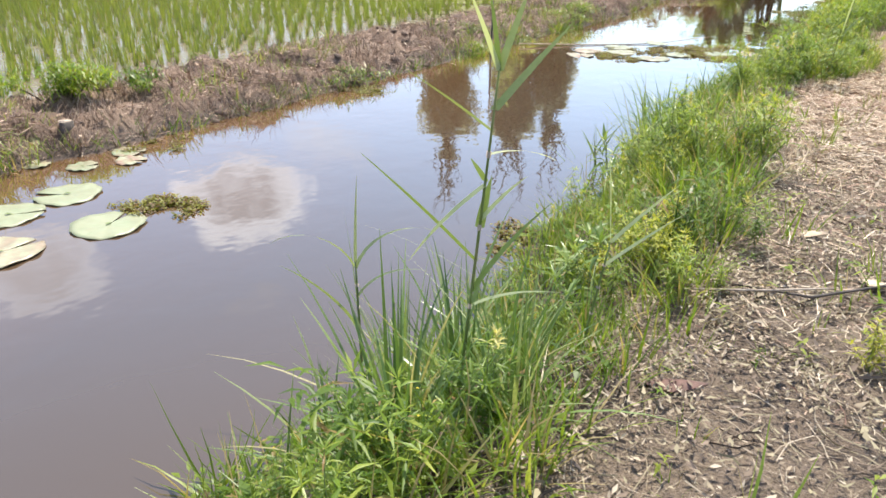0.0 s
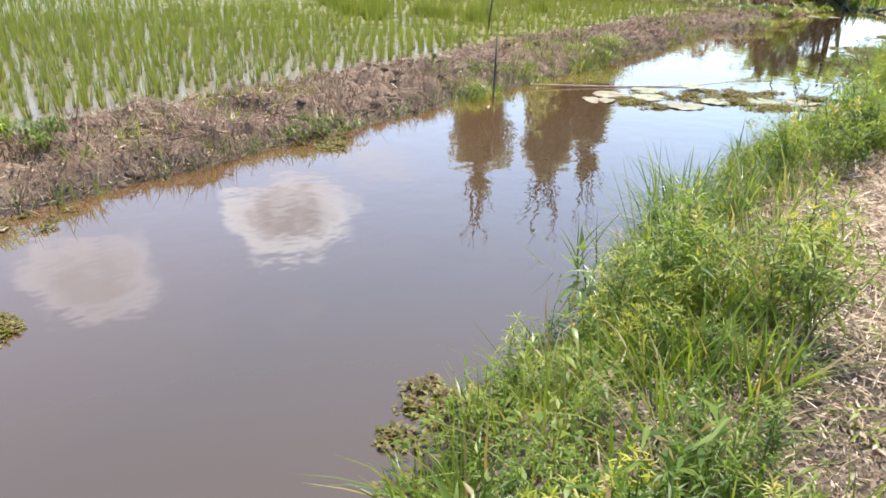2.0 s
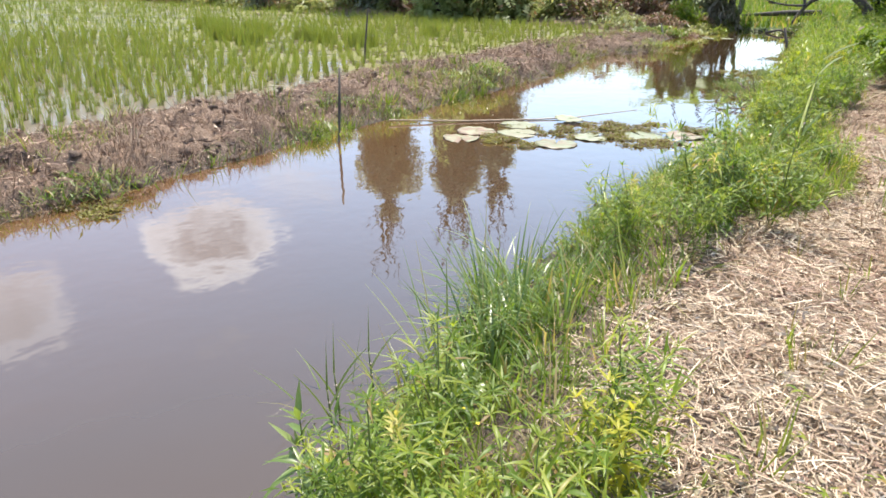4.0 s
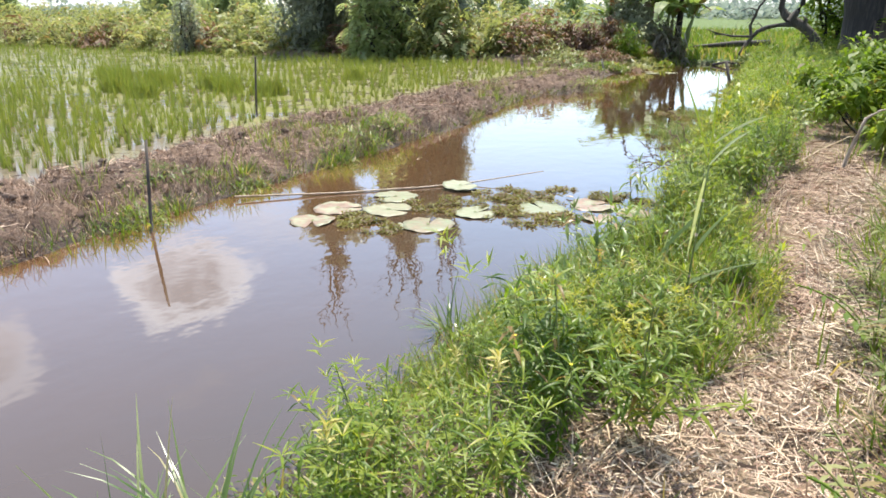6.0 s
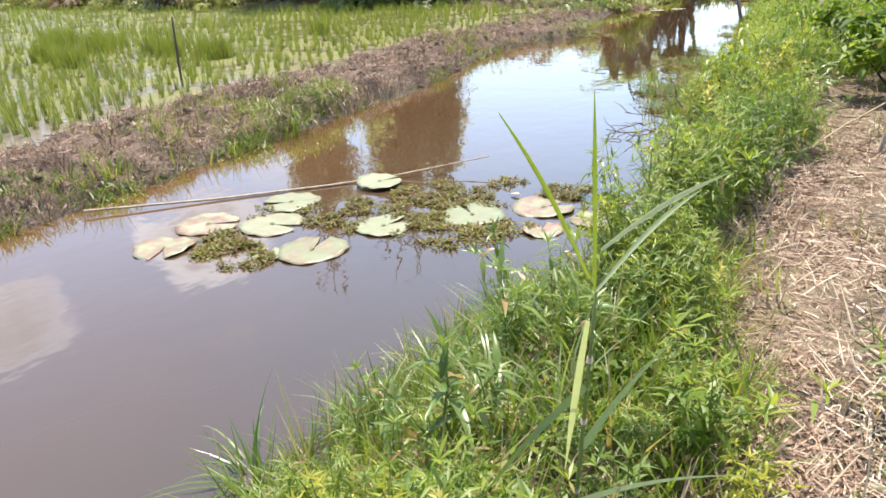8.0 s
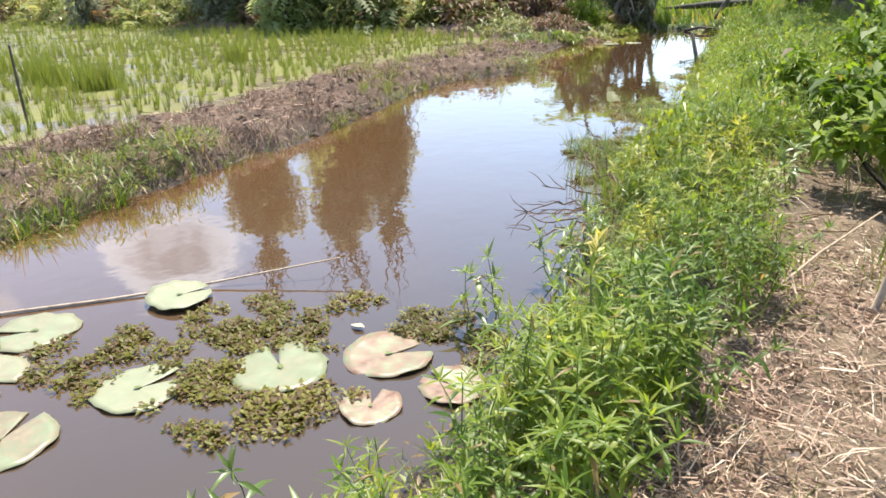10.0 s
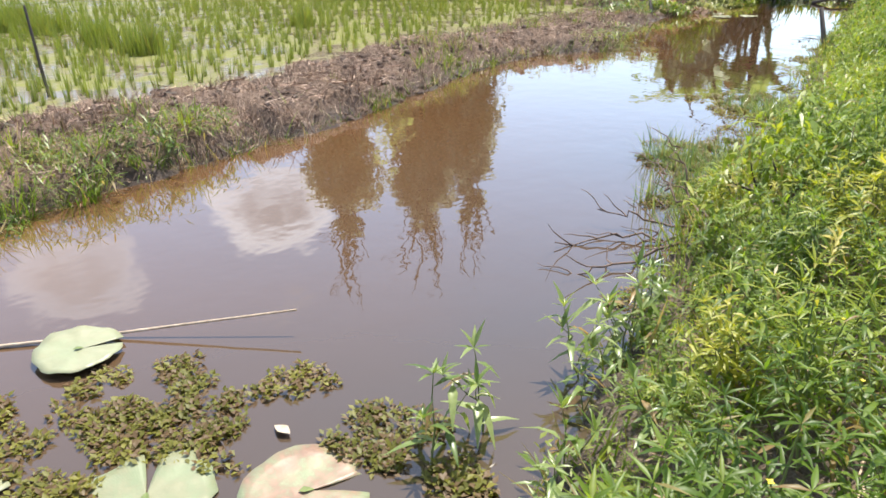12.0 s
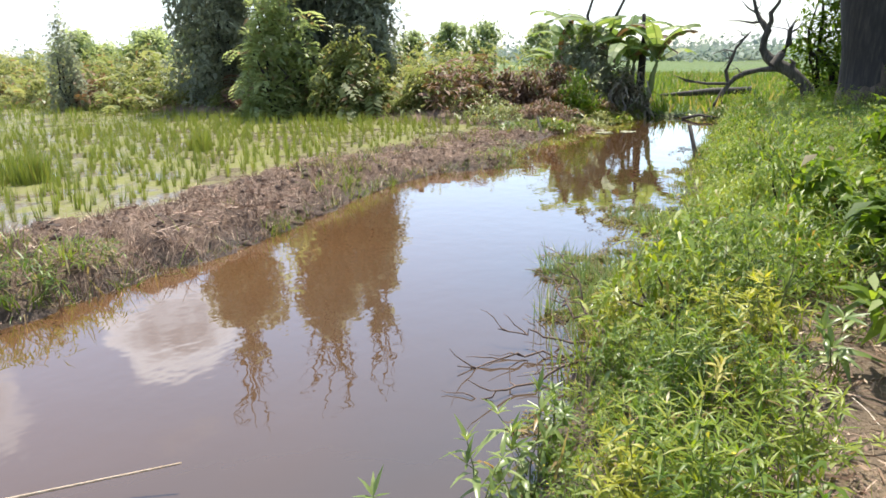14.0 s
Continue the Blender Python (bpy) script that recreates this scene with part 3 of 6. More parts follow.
def weed_arrays(r, height, leaf_len, leaf_w, branches, gap=0.03, fine=False, spread_out=1.0):
    """Stems, narrow pointed leaves and young tip leaves of one upright bank weed."""
    stems, leaves, tips = [], [], []

    def one(s, bend, fold):
        if fine:
            return leaf(leaf_len * s, leaf_w * s, bend, fold, 4, 0.36)
        return slip(leaf_len * s, leaf_w * s, bend, fold)

    def shoot(a, b, rad, first):
        pts = wobble(a, b, 5, 0.008, r)
        stems.append(tube(pts, [rad, rad * 0.9, rad * 0.75, rad * 0.6, rad * 0.35], 4, False))
        L = float(np.linalg.norm(np.subtract(b, a)))
        n = max(3, int(L * (1 - first) / gap))
        ang = r.random() * 6.28
        for i in range(n):
            t = first + (1 - first) * i / n
            p = np.array(a) + (np.array(b) - np.array(a)) * t
            ang += 2.4
            s = r.uniform(0.7, 1.15) * (0.75 + 0.4 * math.sin(t * 3.0))
            (tips if t > 0.82 else leaves).append(put(one(s, r.uniform(0.3, 1.3), 0.35), p, ang, r.uniform(-0.15, 0.7)))
        for i in range(7):
            s = r.uniform(0.35, 0.85)
            tips.append(put(one(s, r.uniform(0, 0.7), 0.4), b, ang + i * 0.9, r.uniform(0.15, 1.2)))

    top = (r.normal(0, 0.12) * height, r.normal(0, 0.12) * height, height)
    shoot((0, 0, -0.03), top, 0.0045, 0.25)
    for k in range(branches):
        t = r.uniform(0.03, 0.6)
        a = np.array(top) * t
        w, up = r.random() * 6.28, height * r.uniform(0.35, 0.68) * (1.15 - t)
        out = up * r.uniform(0.35, 1.0) * spread_out
        shoot(tuple(a), tuple(a + (math.cos(w) * out, math.sin(w) * out, up)), 0.003, 0.15)
    return stems, join(leaves), join(tips)


def tuft_arrays(r, n, length, width, lean=0.5, curl=1.2, rows=5, base=0.05):
    out = []
    for i in range(n):
        w, d = r.random() * 6.28, base * math.sqrt(r.random())
        b = blade(length * r.uniform(0.45, 1.1), width * r.uniform(0.7, 1.2), abs(r.normal(0, lean)), r.uniform(0.1, curl), rows, r.normal(0, 0.6))
        out.append(put(b, (math.cos(w) * d, math.sin(w) * d, -0.02), w - 1.57 + r.normal(0, 0.5)))
    return join(out)


def strip_pieces(r, count, lo, hi, width):
    """Templates of lying stalks, a little bent and tilted."""
    out = []
    for i in range(count):
        L, w = r.uniform(lo, hi), width * r.uniform(0.6, 1.4)
        bend, rise = r.normal(0, 0.12) * L, abs(r.normal(0, 0.12)) * L
        V = []
        roll = r.normal(0, 0.5)
        for t in (0, 0.5, 1):
            y, x, z = (t - 0.5) * L, bend * (1 - (2 * t - 1) ** 2), 0.006 + rise * t
            V += [(x - w / 2, y, z - w * roll), (x + w / 2, y, z + w * roll)]
        out.append((np.array(V), np.array([(0, 1, 3, 2), (2, 3, 5, 4)])))
    return out


def flake_pieces(r, count, lo, hi):
    """Templates of curled dead leaves."""
    out = []
    for i in range(count):
        L = r.uniform(lo, hi)
        v, f = slip(L, L * r.uniform(0.3, 0.6), r.uniform(-1.4, 0.6), r.uniform(-0.7, 0.7))
        out.append(put((v + (0, -L / 2, 0.012), f), (0, 0, 0.01), 0, r.normal(0, 0.25)))
    return out


r = np.random.default_rng(11)

# rice: hills of blades in rows
rice_near = [tuft_arrays(r, 16, 0.35, 0.0088, 0.13, 0.45, 3, 0.036) for i in range(8)]
rice_far = [tuft_arrays(r, 7, 0.36, 0.016, 0.17, 0.5, 3, 0.05) for i in range(6)]
near, far = [], []
for gap, lo, hi, dest in ((0.235, -15.0, -4.6, near), (0.31, -46.0, -15.0, far)):
    X, Y = np.meshgrid(np.arange(lo, hi, gap), np.arange(0.5, FIELD_Y + 0.2, gap))
    X, Y = X.ravel() + r.normal(0, 0.028, X.size), Y.ravel() + r.normal(0, 0.028, X.size)
    late = smooth((Y - 14.5) / 3)
    keep = (X < interp(Y, EDGE_P) - 0.02 - late * 0.12) & (r.random(X.size) > 0.06 + 0.2 * late)
    size = r.uniform(0.75, 1.2, X.size) * (1.0 - 0.08 * late)
    dest.append(np.stack([X, Y, np.full(X.size, 0.08), size], 1)[keep])
thick = []
for cx, cy, rad, n in ((-8.65, 18.6, 0.38, 50), (-9.8, 18.6, 0.3, 34), (-10.55, 18.85, 0.3, 34), (-12.3, 18.85, 0.5, 60), (-10.5, 17.1, 0.35, 40), (-14.5, 19.2, 0.5, 60), (-11.7, 17.4, 0.35, 40), (-13.2, 18.4, 0.4, 46), (-9.2, 22.0, 0.3, 26)):
    w, d = r.random(n) * 6.28, rad * np.sqrt(r.random(n))
    thick.append(np.stack([cx + d * np.cos(w), cy + 0.7 * d * np.sin(w), np.full(n, 0.08), r.uniform(1.05, 1.45, n)], 1))
stuff("rice_plants", stamp(rice_near, np.concatenate(near + thick), r, 0.1), RICE, "rows of young green rice plants standing in shallow water", "rice")
stools = [tuft_arrays(r, 9, 0.13, 0.007, 0.12, 0.2, 3, 0.03) for i in range(6)]
stuff("rice_stools", stamp(stools, np.concatenate(near), r, 0.1), RICE_BASE, "brownish wet stem bases of the rice plants", "rice")
stuff("rice_field", stamp(rice_far, np.concatenate(far), r, 0.1), RICE, "more distant young green rice in the flooded field", "rice")

# dead stalks and leaves on the footpath and the mud bank
straw = strip_pieces(r, 44, 0.01, 0.055, 0.0026) + strip_pieces(r, 4, 0.07, 0.18, 0.0032)
x, y = spread(270000, 0.85, 3.2, 4.6, 17.6, r)
inside = smooth((x - interp(y, PATH_L) + 0.2) / 0.3) * smooth((interp(y, PATH_R) - x + 0.25) / 0.4) * (0.2 * smooth((y - 5.3) / 1.2) + 0.8 * smooth((y - 7.3) / 1.3)) * (1 - 0.93 * smooth((y - 15.2) / 0.7))
keep = r.random(len(x)) < inside * (0.72 - 0.5 * smooth((y - 11.8) / 1.5) + 0.28 * smooth((fbm(x * 2, y * 2) - 0.32) / 0.3))
tint = keep & (fbm(x * 1.3 + 6, y * 1.3) + r.normal(0, 0.1, len(x)) + 0.25 * smooth(1 - (x - interp(y, PATH_L)) / 0.35) * smooth((y - 10.5) / 1) + 0.1 * smooth((7.8 - y) / 1.5) > 0.55)
keep = keep & ~tint
stuff("straw_litter", stamp(straw, rows_of(x[keep], y[keep], r.uniform(0.6, 1.3, keep.sum()), r.uniform(0.0, 0.014, keep.sum())), r), STRAW, "dry trodden straw and grass stalks covering the path", "straw")
stuff("brown_straw_litter", stamp(straw, rows_of(x[tint], y[tint], r.uniform(0.6, 1.2, tint.sum()), r.uniform(0.0, 0.012, tint.sum())), r), REDSTRAW, "reddish-brown trodden stalks among the straw on the path", "straw")
flakes = flake_pieces(r, 24, 0.009, 0.03)
x, y = spread(60000, 0.7, 3.3, 3.0, 8.8, r)
keep = (x > interp(y, PATH_L) - 0.35 + r.normal(0, 0.12, len(x))) & (r.random(len(x)) < (1 - 0.75 * smooth((y - 7.2) / 1.5)) * (0.3 + 0.7 * smooth((fbm(x * 3 + 2, y * 3) - 0.42) / 0.16)))
V1 = stamp(flakes, rows_of(x[keep], y[keep], r.uniform(0.5, 1.1, keep.sum()), r.uniform(0.0, 0.012, keep.sum())), r)
big = flake_pieces(r, 16, 0.025, 0.05)
x, y = spread(1500, 0.9, 3.4, 2.9, 9.5, r)
keep = (x > interp(y, PATH_L) - 0.2) & (fbm(x * 2.5, y * 2.5) > 0.42)
V3 = stamp(big, rows_of(x[keep], y[keep], r.uniform(0.6, 1.1, keep.sum()), 0.004), r)
x, y = spread(22000, 0.7, 4.2, 2.6, 8.8, r)
keep = x > interp(y, PATH_L) - 0.3
V2 = stamp(strip_pieces(r, 22, 0.02, 0.12, 0.0021), rows_of(x[keep], y[keep], r.uniform(0.6, 1.4, keep.sum())), r)
x, y = spread(9000, 0.2, 2.0, 9.0, 18.0, r)
keep = (x > interp(y, EDGE_R) + 0.25) & ((x < interp(y, PATH_L) + 0.2) | (y > 14.8))
V4 = stamp(flakes[:12] + strip_pieces(r, 12, 0.03, 0.14, 0.003), rows_of(x[keep], y[keep], r.uniform(0.7, 1.5, keep.sum()), 0.004), r)
stuff("rotting_litter", V4, MULCH, "dark rotting leaves and stalks under the bank weeds", "leaf litter")
stuff("leaf_litter", join([V1, V2, V3]), LITTER, "dead brown and pale grey leaves and bits on dark soil", "leaf litter")
x, y = spread(110000, -6.9, -2.6, 4.0, 29.0, r)
d, w = interp(y, EDGE_L) - x, interp(y, EDGE_L) - interp(y, EDGE_P)
keep = (d > 0.02) & (d < w - 0.1) & (r.random(len(x)) < 0.35 + 0.65 * smooth((fbm(x * 1.4, y * 1.4) - 0.4) / 0.25))
stuff("cut_weed_litter", stamp(strip_pieces(r, 30, 0.02, 0.09, 0.0032) + flake_pieces(r, 8, 0.015, 0.045), rows_of(x[keep], y[keep], r.uniform(0.6, 1.4, keep.sum()), 0.006), r), MULCH, "rotting reddish-brown cut weeds strewn over the mud bank", "mulch")

x, y = spread(36000, -6.9, -2.6, 4.0, 29.0, r)
d, w = interp(y, EDGE_L) - x, interp(y, EDGE_L) - interp(y, EDGE_P)
keep = (d > 0.25) & (d < w - 0.15) & (fbm(x * 1.1 + 11, y * 1.1) > 0.5)
stuff("cut_straw_patches", stamp(strip_pieces(r, 26, 0.03, 0.13, 0.0034), rows_of(x[keep], y[keep], r.uniform(0.6, 1.5, keep.sum()), 0.012), r), REDSTRAW, "patches of reddish dry cut straw on the mud bank", "straw")
x, y = spread(13000, -6.9, -2.6, 4.0, 29.5, r)
d, w = interp(y, EDGE_L) - x, interp(y, EDGE_L) - interp(y, EDGE_P)
keep = (d > 0.02) & (d < w - 0.15) & (r.random(len(x)) < 0.25 + 0.75 * smooth((fbm(x * 1.4 + 3, y * 1.4) - 0.4) / 0.2))
dead = [tuft_arrays(r, 11, 0.15, 0.0048, 0.95, 1.1, 3, 0.08) for i in range(8)]
stuff("dead_grass_stubble", stamp(dead, rows_of(x[keep], y[keep], r.uniform(0.6, 1.3, keep.sum()), 0.01), r, 0.3), MULCH, "withered brown grass stubble on the mud bank", "stubble")

# withered grass along both sides of the trodden path
x, y = spread(2600, 0.5, 3.4, 6.5, 17.0, r)
side = np.minimum(abs(x - interp(y, PATH_L)), abs(x - interp(y, PATH_R)))
keep = (r.random(len(x)) < smooth(1 - side / 0.45) * 0.75 + 0.08) & (x > interp(y, EDGE_R) + 0.15) & ((y < 14.4) | (x > 1.3))
dry = [tuft_arrays(r, 8, 0.15, 0.0042, 0.9, 1.2, 3, 0.08) for i in range(8)]
stuff("withered_grass", stamp(dry, rows_of(x[keep], y[keep], r.uniform(0.6, 1.4, keep.sum())), r, 0.3), STRAW, "withered straw-coloured grass beside the trodden path", "dry grass")
# short grass between and beside the weeds
short = [tuft_arrays(r, 9, 0.2, 0.0068, 0.6, 1.1, 3, 0.06) for i in range(8)]
mid_grass = [tuft_arrays(r, 13, 0.32, 0.0075, 0.5, 1.2, 4, 0.07) for i in range(8)]
x, y = spread(7000, -1.4, 3.0, 3.0, 31.0, r)
e, pl, pr = x - interp(y, EDGE_R), interp(y, PATH_L), interp(y, PATH_R)
on_path = (x > pl) & (x < pr) & (y < 17.3)
chance = np.where(on_path, 0.1, np.where(x > pr, np.where(y < 8.5, 0.12, 0.5), 0.6)) * np.where((y > 16.5) & (x < 0.9), 0.4, 1.0)
keep = (e > np.where(y > 15.5, -0.14, 0.0)) & (r.random(len(x)) < chance)
V1 = stamp(short, rows_of(x[keep], y[keep], r.uniform(0.6, 1.5, keep.sum())), r)
x, y = spread(2300, 1.4, 3.6, 8.6, 15.4, r)
keep = (x > interp(y, PATH_R) + 0.02 + abs(r.normal(0, 0.15, len(x))))
V2 = stamp(mid_grass, rows_of(x[keep], y[keep], r.uniform(0.55, 1.15, keep.sum())), r, 0.35)
x, y = spread(620, 0.5, 1.9, 4.4, 9.6, r)
e = x - interp(y, EDGE_R)
keep = (e > 0.02) & (x < interp(y, PATH_L) + 0.05) & (fbm(x * 2.3 + 8, y * 2.3) > 0.44)
V3 = stamp(mid_grass, rows_of(x[keep], y[keep], r.uniform(0.55, 1.1, keep.sum())), r, 0.3)
x, y = spread(640, 0.1, 1.6, 10.7, 13.3, r)
keep = (x > interp(y, EDGE_R) - 0.02) & (x < interp(y, PATH_L) + 0.06)
V5 = stamp(mid_grass, rows_of(x[keep], y[keep], r.uniform(0.5, 0.95, keep.sum())), r, 0.35)
stuff("bank_grass", join([V1, V2, V3, V5]), GRASS, "short green grass on the path's bank", "grass")
x, y = spread(3600, -6.6, -2.8, 3.5, 28.0, r)
d = interp(y, EDGE_L) - x
patchy = fbm(x * 0.9 + 40, y * 0.9)
lush = np.maximum.reduce([smooth(1 - abs(y - 15.2) / 1.8), smooth(1 - abs(y - 11.8) / 1.0), smooth(1 - abs(y - 5.2) / 1.6)]) * smooth(1.6 - d)
keep = (d > 0.0) & (x > interp(y, EDGE_P)) & (patchy > 0.57 - 0.15 * lush) & (d < 1.7)
V1 = stamp(short, rows_of(x[keep], y[keep], r.uniform(0.6, 1.3, keep.sum())), r, 0.3)
stuff("mud_bank_grass", V1, GRASS, "sparse green grass sprouting from the mud bank", "grass")
x, y = spread(5200, -30, 10, 33.0, 65.0, r)
keep = (x > -7.5 - (y - 33) * 0.3)
V1 = stamp([tuft_arrays(r, 9, 0.4, 0.04, 0.35, 0.8, 3, 0.3) for i in range(5)], rows_of(x[keep], y[keep], r.uniform(0.7, 1.5, keep.sum())), r)
stuff("meadow_grass", V1, GRASS, "tall green grass of the open field beyond the canal", "grass")


y = r.uniform(16.2, 30.5, 170)
x = interp(y, EDGE_R) + r.normal(0.06, 0.12, len(y))
stuff("edge_grass", stamp(mid_grass, rows_of(x, y, r.uniform(0.6, 1.15, len(y)), -0.01), r, 0.3), GRASS, "long green grass hanging over the far end of the path's bank", "grass")


def grass_tuft(name, x, y, n, length, width, label, lean=0.5, curl=1.3, mat=GRASS, z=None, category="grass tuft", base=0.07):
    vf = tuft_arrays(r, n, length, width, lean, curl, 6, base)
    ob = new(name, mesh_of(name, vf[0], vf[1], mat))
    ob.location = (x, y, float(ground_z(x, y)) if z is None else z)
    return tagged(ob, label, category, "grass tufts on the banks")


for x, y, n, s in ((-3.15, 11.6, 130, 0.36), (-3.2, 11.95, 130, 0.34), (-3.35, 12.35, 90, 0.3), (-3.1, 11.3, 90, 0.28), (-3.5, 14.6, 120, 0.34), (-3.6, 14.95, 130, 0.36), (-3.55, 15.35, 140, 0.36), (-3.75, 15.9, 120, 0.32), (-4.0, 16.4, 90, 0.3), (-3.6, 13.4, 80, 0.28), (-4.6, 16.3, 60, 0.26), (-4.5, 15.3, 60, 0.24), (-2.95, 5.1, 110, 0.34), (-3.15, 5.5, 120, 0.34), (-3.3, 5.0, 100, 0.36), (-3.9, 18.6, 14, 0.3), (-4.5, 19.8, 12, 0.34), (-4.2, 17.6, 14, 0.3), (-5.2, 21.5, 12, 0.3), (-4.55, 26.0, 60, 0.34), (-3.2, 7.2, 30, 0.2)):
    grass_tuft("grass_tuft", x, y, max(20, int(n * 0.65)), s * 0.86, 0.0085, "bright green grass tuft at the muddy water's edge", 0.85, 1.3, base=0.13)
for x, y, n, s in ((0.4, 9.35, 70, 0.5), (0.55, 9.0, 60, 0.5), (0.3, 9.7, 50, 0.48), (0.75, 8.75, 45, 0.45), (0.2, 9.55, 50, 0.5), (0.45, 9.5, 60, 0.5), (0.6, 9.2, 60, 0.46), (0.45, 8.85, 50, 0.46), (0.85, 9.1, 40, 0.36), (0.7, 9.6, 40, 0.4), (0.0, 11.6, 40, 0.36), (0.35, 11.85, 50, 0.36), (0.8, 11.9, 50, 0.36), (1.0, 11.9, 40, 0.3), (0.95, 12.3, 40, 0.32), (0.3, 12.4, 60, 0.34), (0.35, 12.8, 60, 0.36), (0.6, 12.5, 55, 0.34), (0.75, 12.9, 50, 0.34), (0.5, 12.1, 50, 0.36), (0.2, 8.45, 24, 0.4)):
    grass_tuft("long_grass_tuft", x, y, n, s * (1.22 if y < 9.8 else 1.08), 0.012 if s > 0.43 else 0.009, "arching tuft of long pale grass leaning over the water", 0.75, 1.9, LONGGRASS)
for x, y, s in ((1.15, 5.15, 0.6), (1.3, 4.95, 0.6), (1.0, 5.35, 0.5), (1.5, 5.3, 0.45), (1.25, 5.35, 0.5), (1.4, 5.15, 0.5), (1.1, 4.85, 0.5), (1.45, 4.8, 0.45), (1.6, 5.1, 0.4), (1.3, 5.6, 0.4), (1.05, 5.7, 0.36)):
    grass_tuft("reed_grass_tuft", x, y, 38, s * 1.1, 0.012, "grey-green reed grass with long stiff blades", 0.45, 0.8, LONGGRASS)

# upright weeds along the near bank
r = np.random.default_rng(12)
kinds = []
for i in range(10):
    h = r.uniform(0.4, 0.6)
    kinds.append(weed_arrays(r, h, r.uniform(0.07, 0.115), r.uniform(0.011, 0.017), 9 + i % 4, 0.019, True))
protos = []
for i, (s, l, young) in enumerate(kinds):
    ob = thing("bank_weed", (0, -30 - i, 0))
    part("stem", s[0], STEM, ob)
    for b in s[1:]:
        part("branch", b, STEM, ob)
    yellow = i in (2, 6)
    part("foliage", l, WEED_YELLOW if yellow else WEED, ob)
    part("young_leaves", young, WEED_YELLOW if yellow else WEED_PALE if i % 2 == 0 else WEED, ob, "fresh yellow-green shoot tips" if i % 2 == 0 else "")
    if i in (3, 7):
        for k in r.integers(0, len(young[0]), 3):
            part("flower", join([put(leaf(0.007, 0.006, 0.2, 0.1, 4), young[0][int(k)] + (0, 0, 0.012), a * 1.57, 0.35) for a in range(4)]), FLOWER, ob, "small yellow flower")
    if i == 4:
        tip = young[0][np.argmax(young[0][:, 2])] * (0.9, 0.9, 0.93)
        head = [put(leaf(0.045, 0.012, 0.3, 0.3, 3), tip + (0, 0, r.uniform(-0.04, 0.06)), r.random() * 6.28, r.uniform(0.3, 1.3)) for k in range(26)]
        tagged(part("seed_head", join(head), SEED, ob), "cream-yellow seed head", kind="stuff")
    tagged(ob, ("yellow-green" if yellow else "bright green") + (" flowering" if i in (3, 7) else "") + " narrow-leaved weed growing on the canal bank", "weed", "weeds along the bank")
    protos.append(ob)


def swell(x, y):
    """Where the weeds crowd into mounds, 0 to 1."""
    return smooth((fbm(x * 1.9 + 4, y * 1.9, 3) - 0.4) / 0.2)


def weed_zone(x, y):
    """How thickly weeds stand at a place of the near bank, 0 to 1."""
    e, pl = x - interp(y, EDGE_R), interp(y, PATH_L)
    z = smooth((e - 0.03) / 0.2) * smooth((pl + 0.2 - 0.25 * smooth((6.2 - y) / 0.7) - 0.16 * smooth(1.6 - abs(y - 13.2) / 1.1) - x) / 0.3)
    z = z * (1 - 0.45 * smooth(1.3 - abs(y - 12.1) / 0.8)) * (1 - 0.98 * smooth(1.75 - abs(y - 9.1) / 0.8))
    z = z * np.where((y > 9.8) & (y < 11.4), 1.0, 0.12 + 0.88 * swell(x, y))
    z = z * np.where((y > 4.95) & (y < 5.75), 0.25, 1.0)
    z = z * np.where((y > 10.4) & (y < 12.8), smooth((e - 0.34) / 0.15), 1.0)
    z = z * np.where((y > 10.2) & (y < 15.4), smooth((e - 0.12) / 0.3), 1.0)
    far = smooth((e + 0.05) / 0.15) * (x < 2.6) * (0.04 + 0.96 * swell(x, y))
    z = z * np.where((y > 14.2) & (y < 17.8), 1 - 0.95 * smooth((x - 0.68) / 0.22), 1.0)
    far = far * np.where(y < 18.2, 1 - 0.8 * smooth((x - 0.75) / 0.2) * smooth((1.4 - x) / 0.2), 1.0)
    return np.where(y > 17.0, far, np.where(y > 15.6, np.maximum(z, far * (x < 0.95)), z))


placed = []
tries = 0
used = set()
while len(placed) < 290 and tries < 6500:
    tries += 1
    y = r.uniform(4.2, 17.2)
    x = r.uniform(-0.1, 2.1)
    if r.random() > float(weed_zone(x, y)) or any((x - a) ** 2 + (y - b) ** 2 < 0.15 ** 2 for a, b in placed[-290:]):
        continue
    placed.append((x, y))
    k = int(r.integers(0, len(protos)))
    if k in (2, 6) and r.random() < 0.6:
        k -= 1
    s = r.uniform(0.8, 1.15) * (0.86 if 9.7 < y < 10.6 else 0.56 if 10.6 <= y < 13.1 else 1.0) * (0.6 if y < 7.6 else 0.82 if y > 14.6 else 1.0) * (0.36 + 0.64 * float(smooth((x - interp(y, EDGE_R)) / (0.85 if 9.5 < y < 10.7 else 0.6)))) * (0.72 + 0.4 * float(swell(x, y)))
    m4 = Matrix.Translation((x, y, max(float(ground_z(x, y)), -0.02) - 0.01)) @ Euler((r.normal(0, 0.1), r.normal(0, 0.1), r.random() * 6.28)).to_matrix().to_4x4() @ Matrix.Scale(s, 4)
    if (13.5 < y < 14.7 and x < 0.64) or (10.4 < y < 10.65 and x < 0.9):
        continue
    if k not in used:
        used.add(k)
        protos[k].matrix_basis = m4
    else:
        keep_scale = protos[k].scale.copy()
        protos[k].scale = (1, 1, 1)
        copy_thing(protos[k], m4)
        protos[k].scale = keep_scale
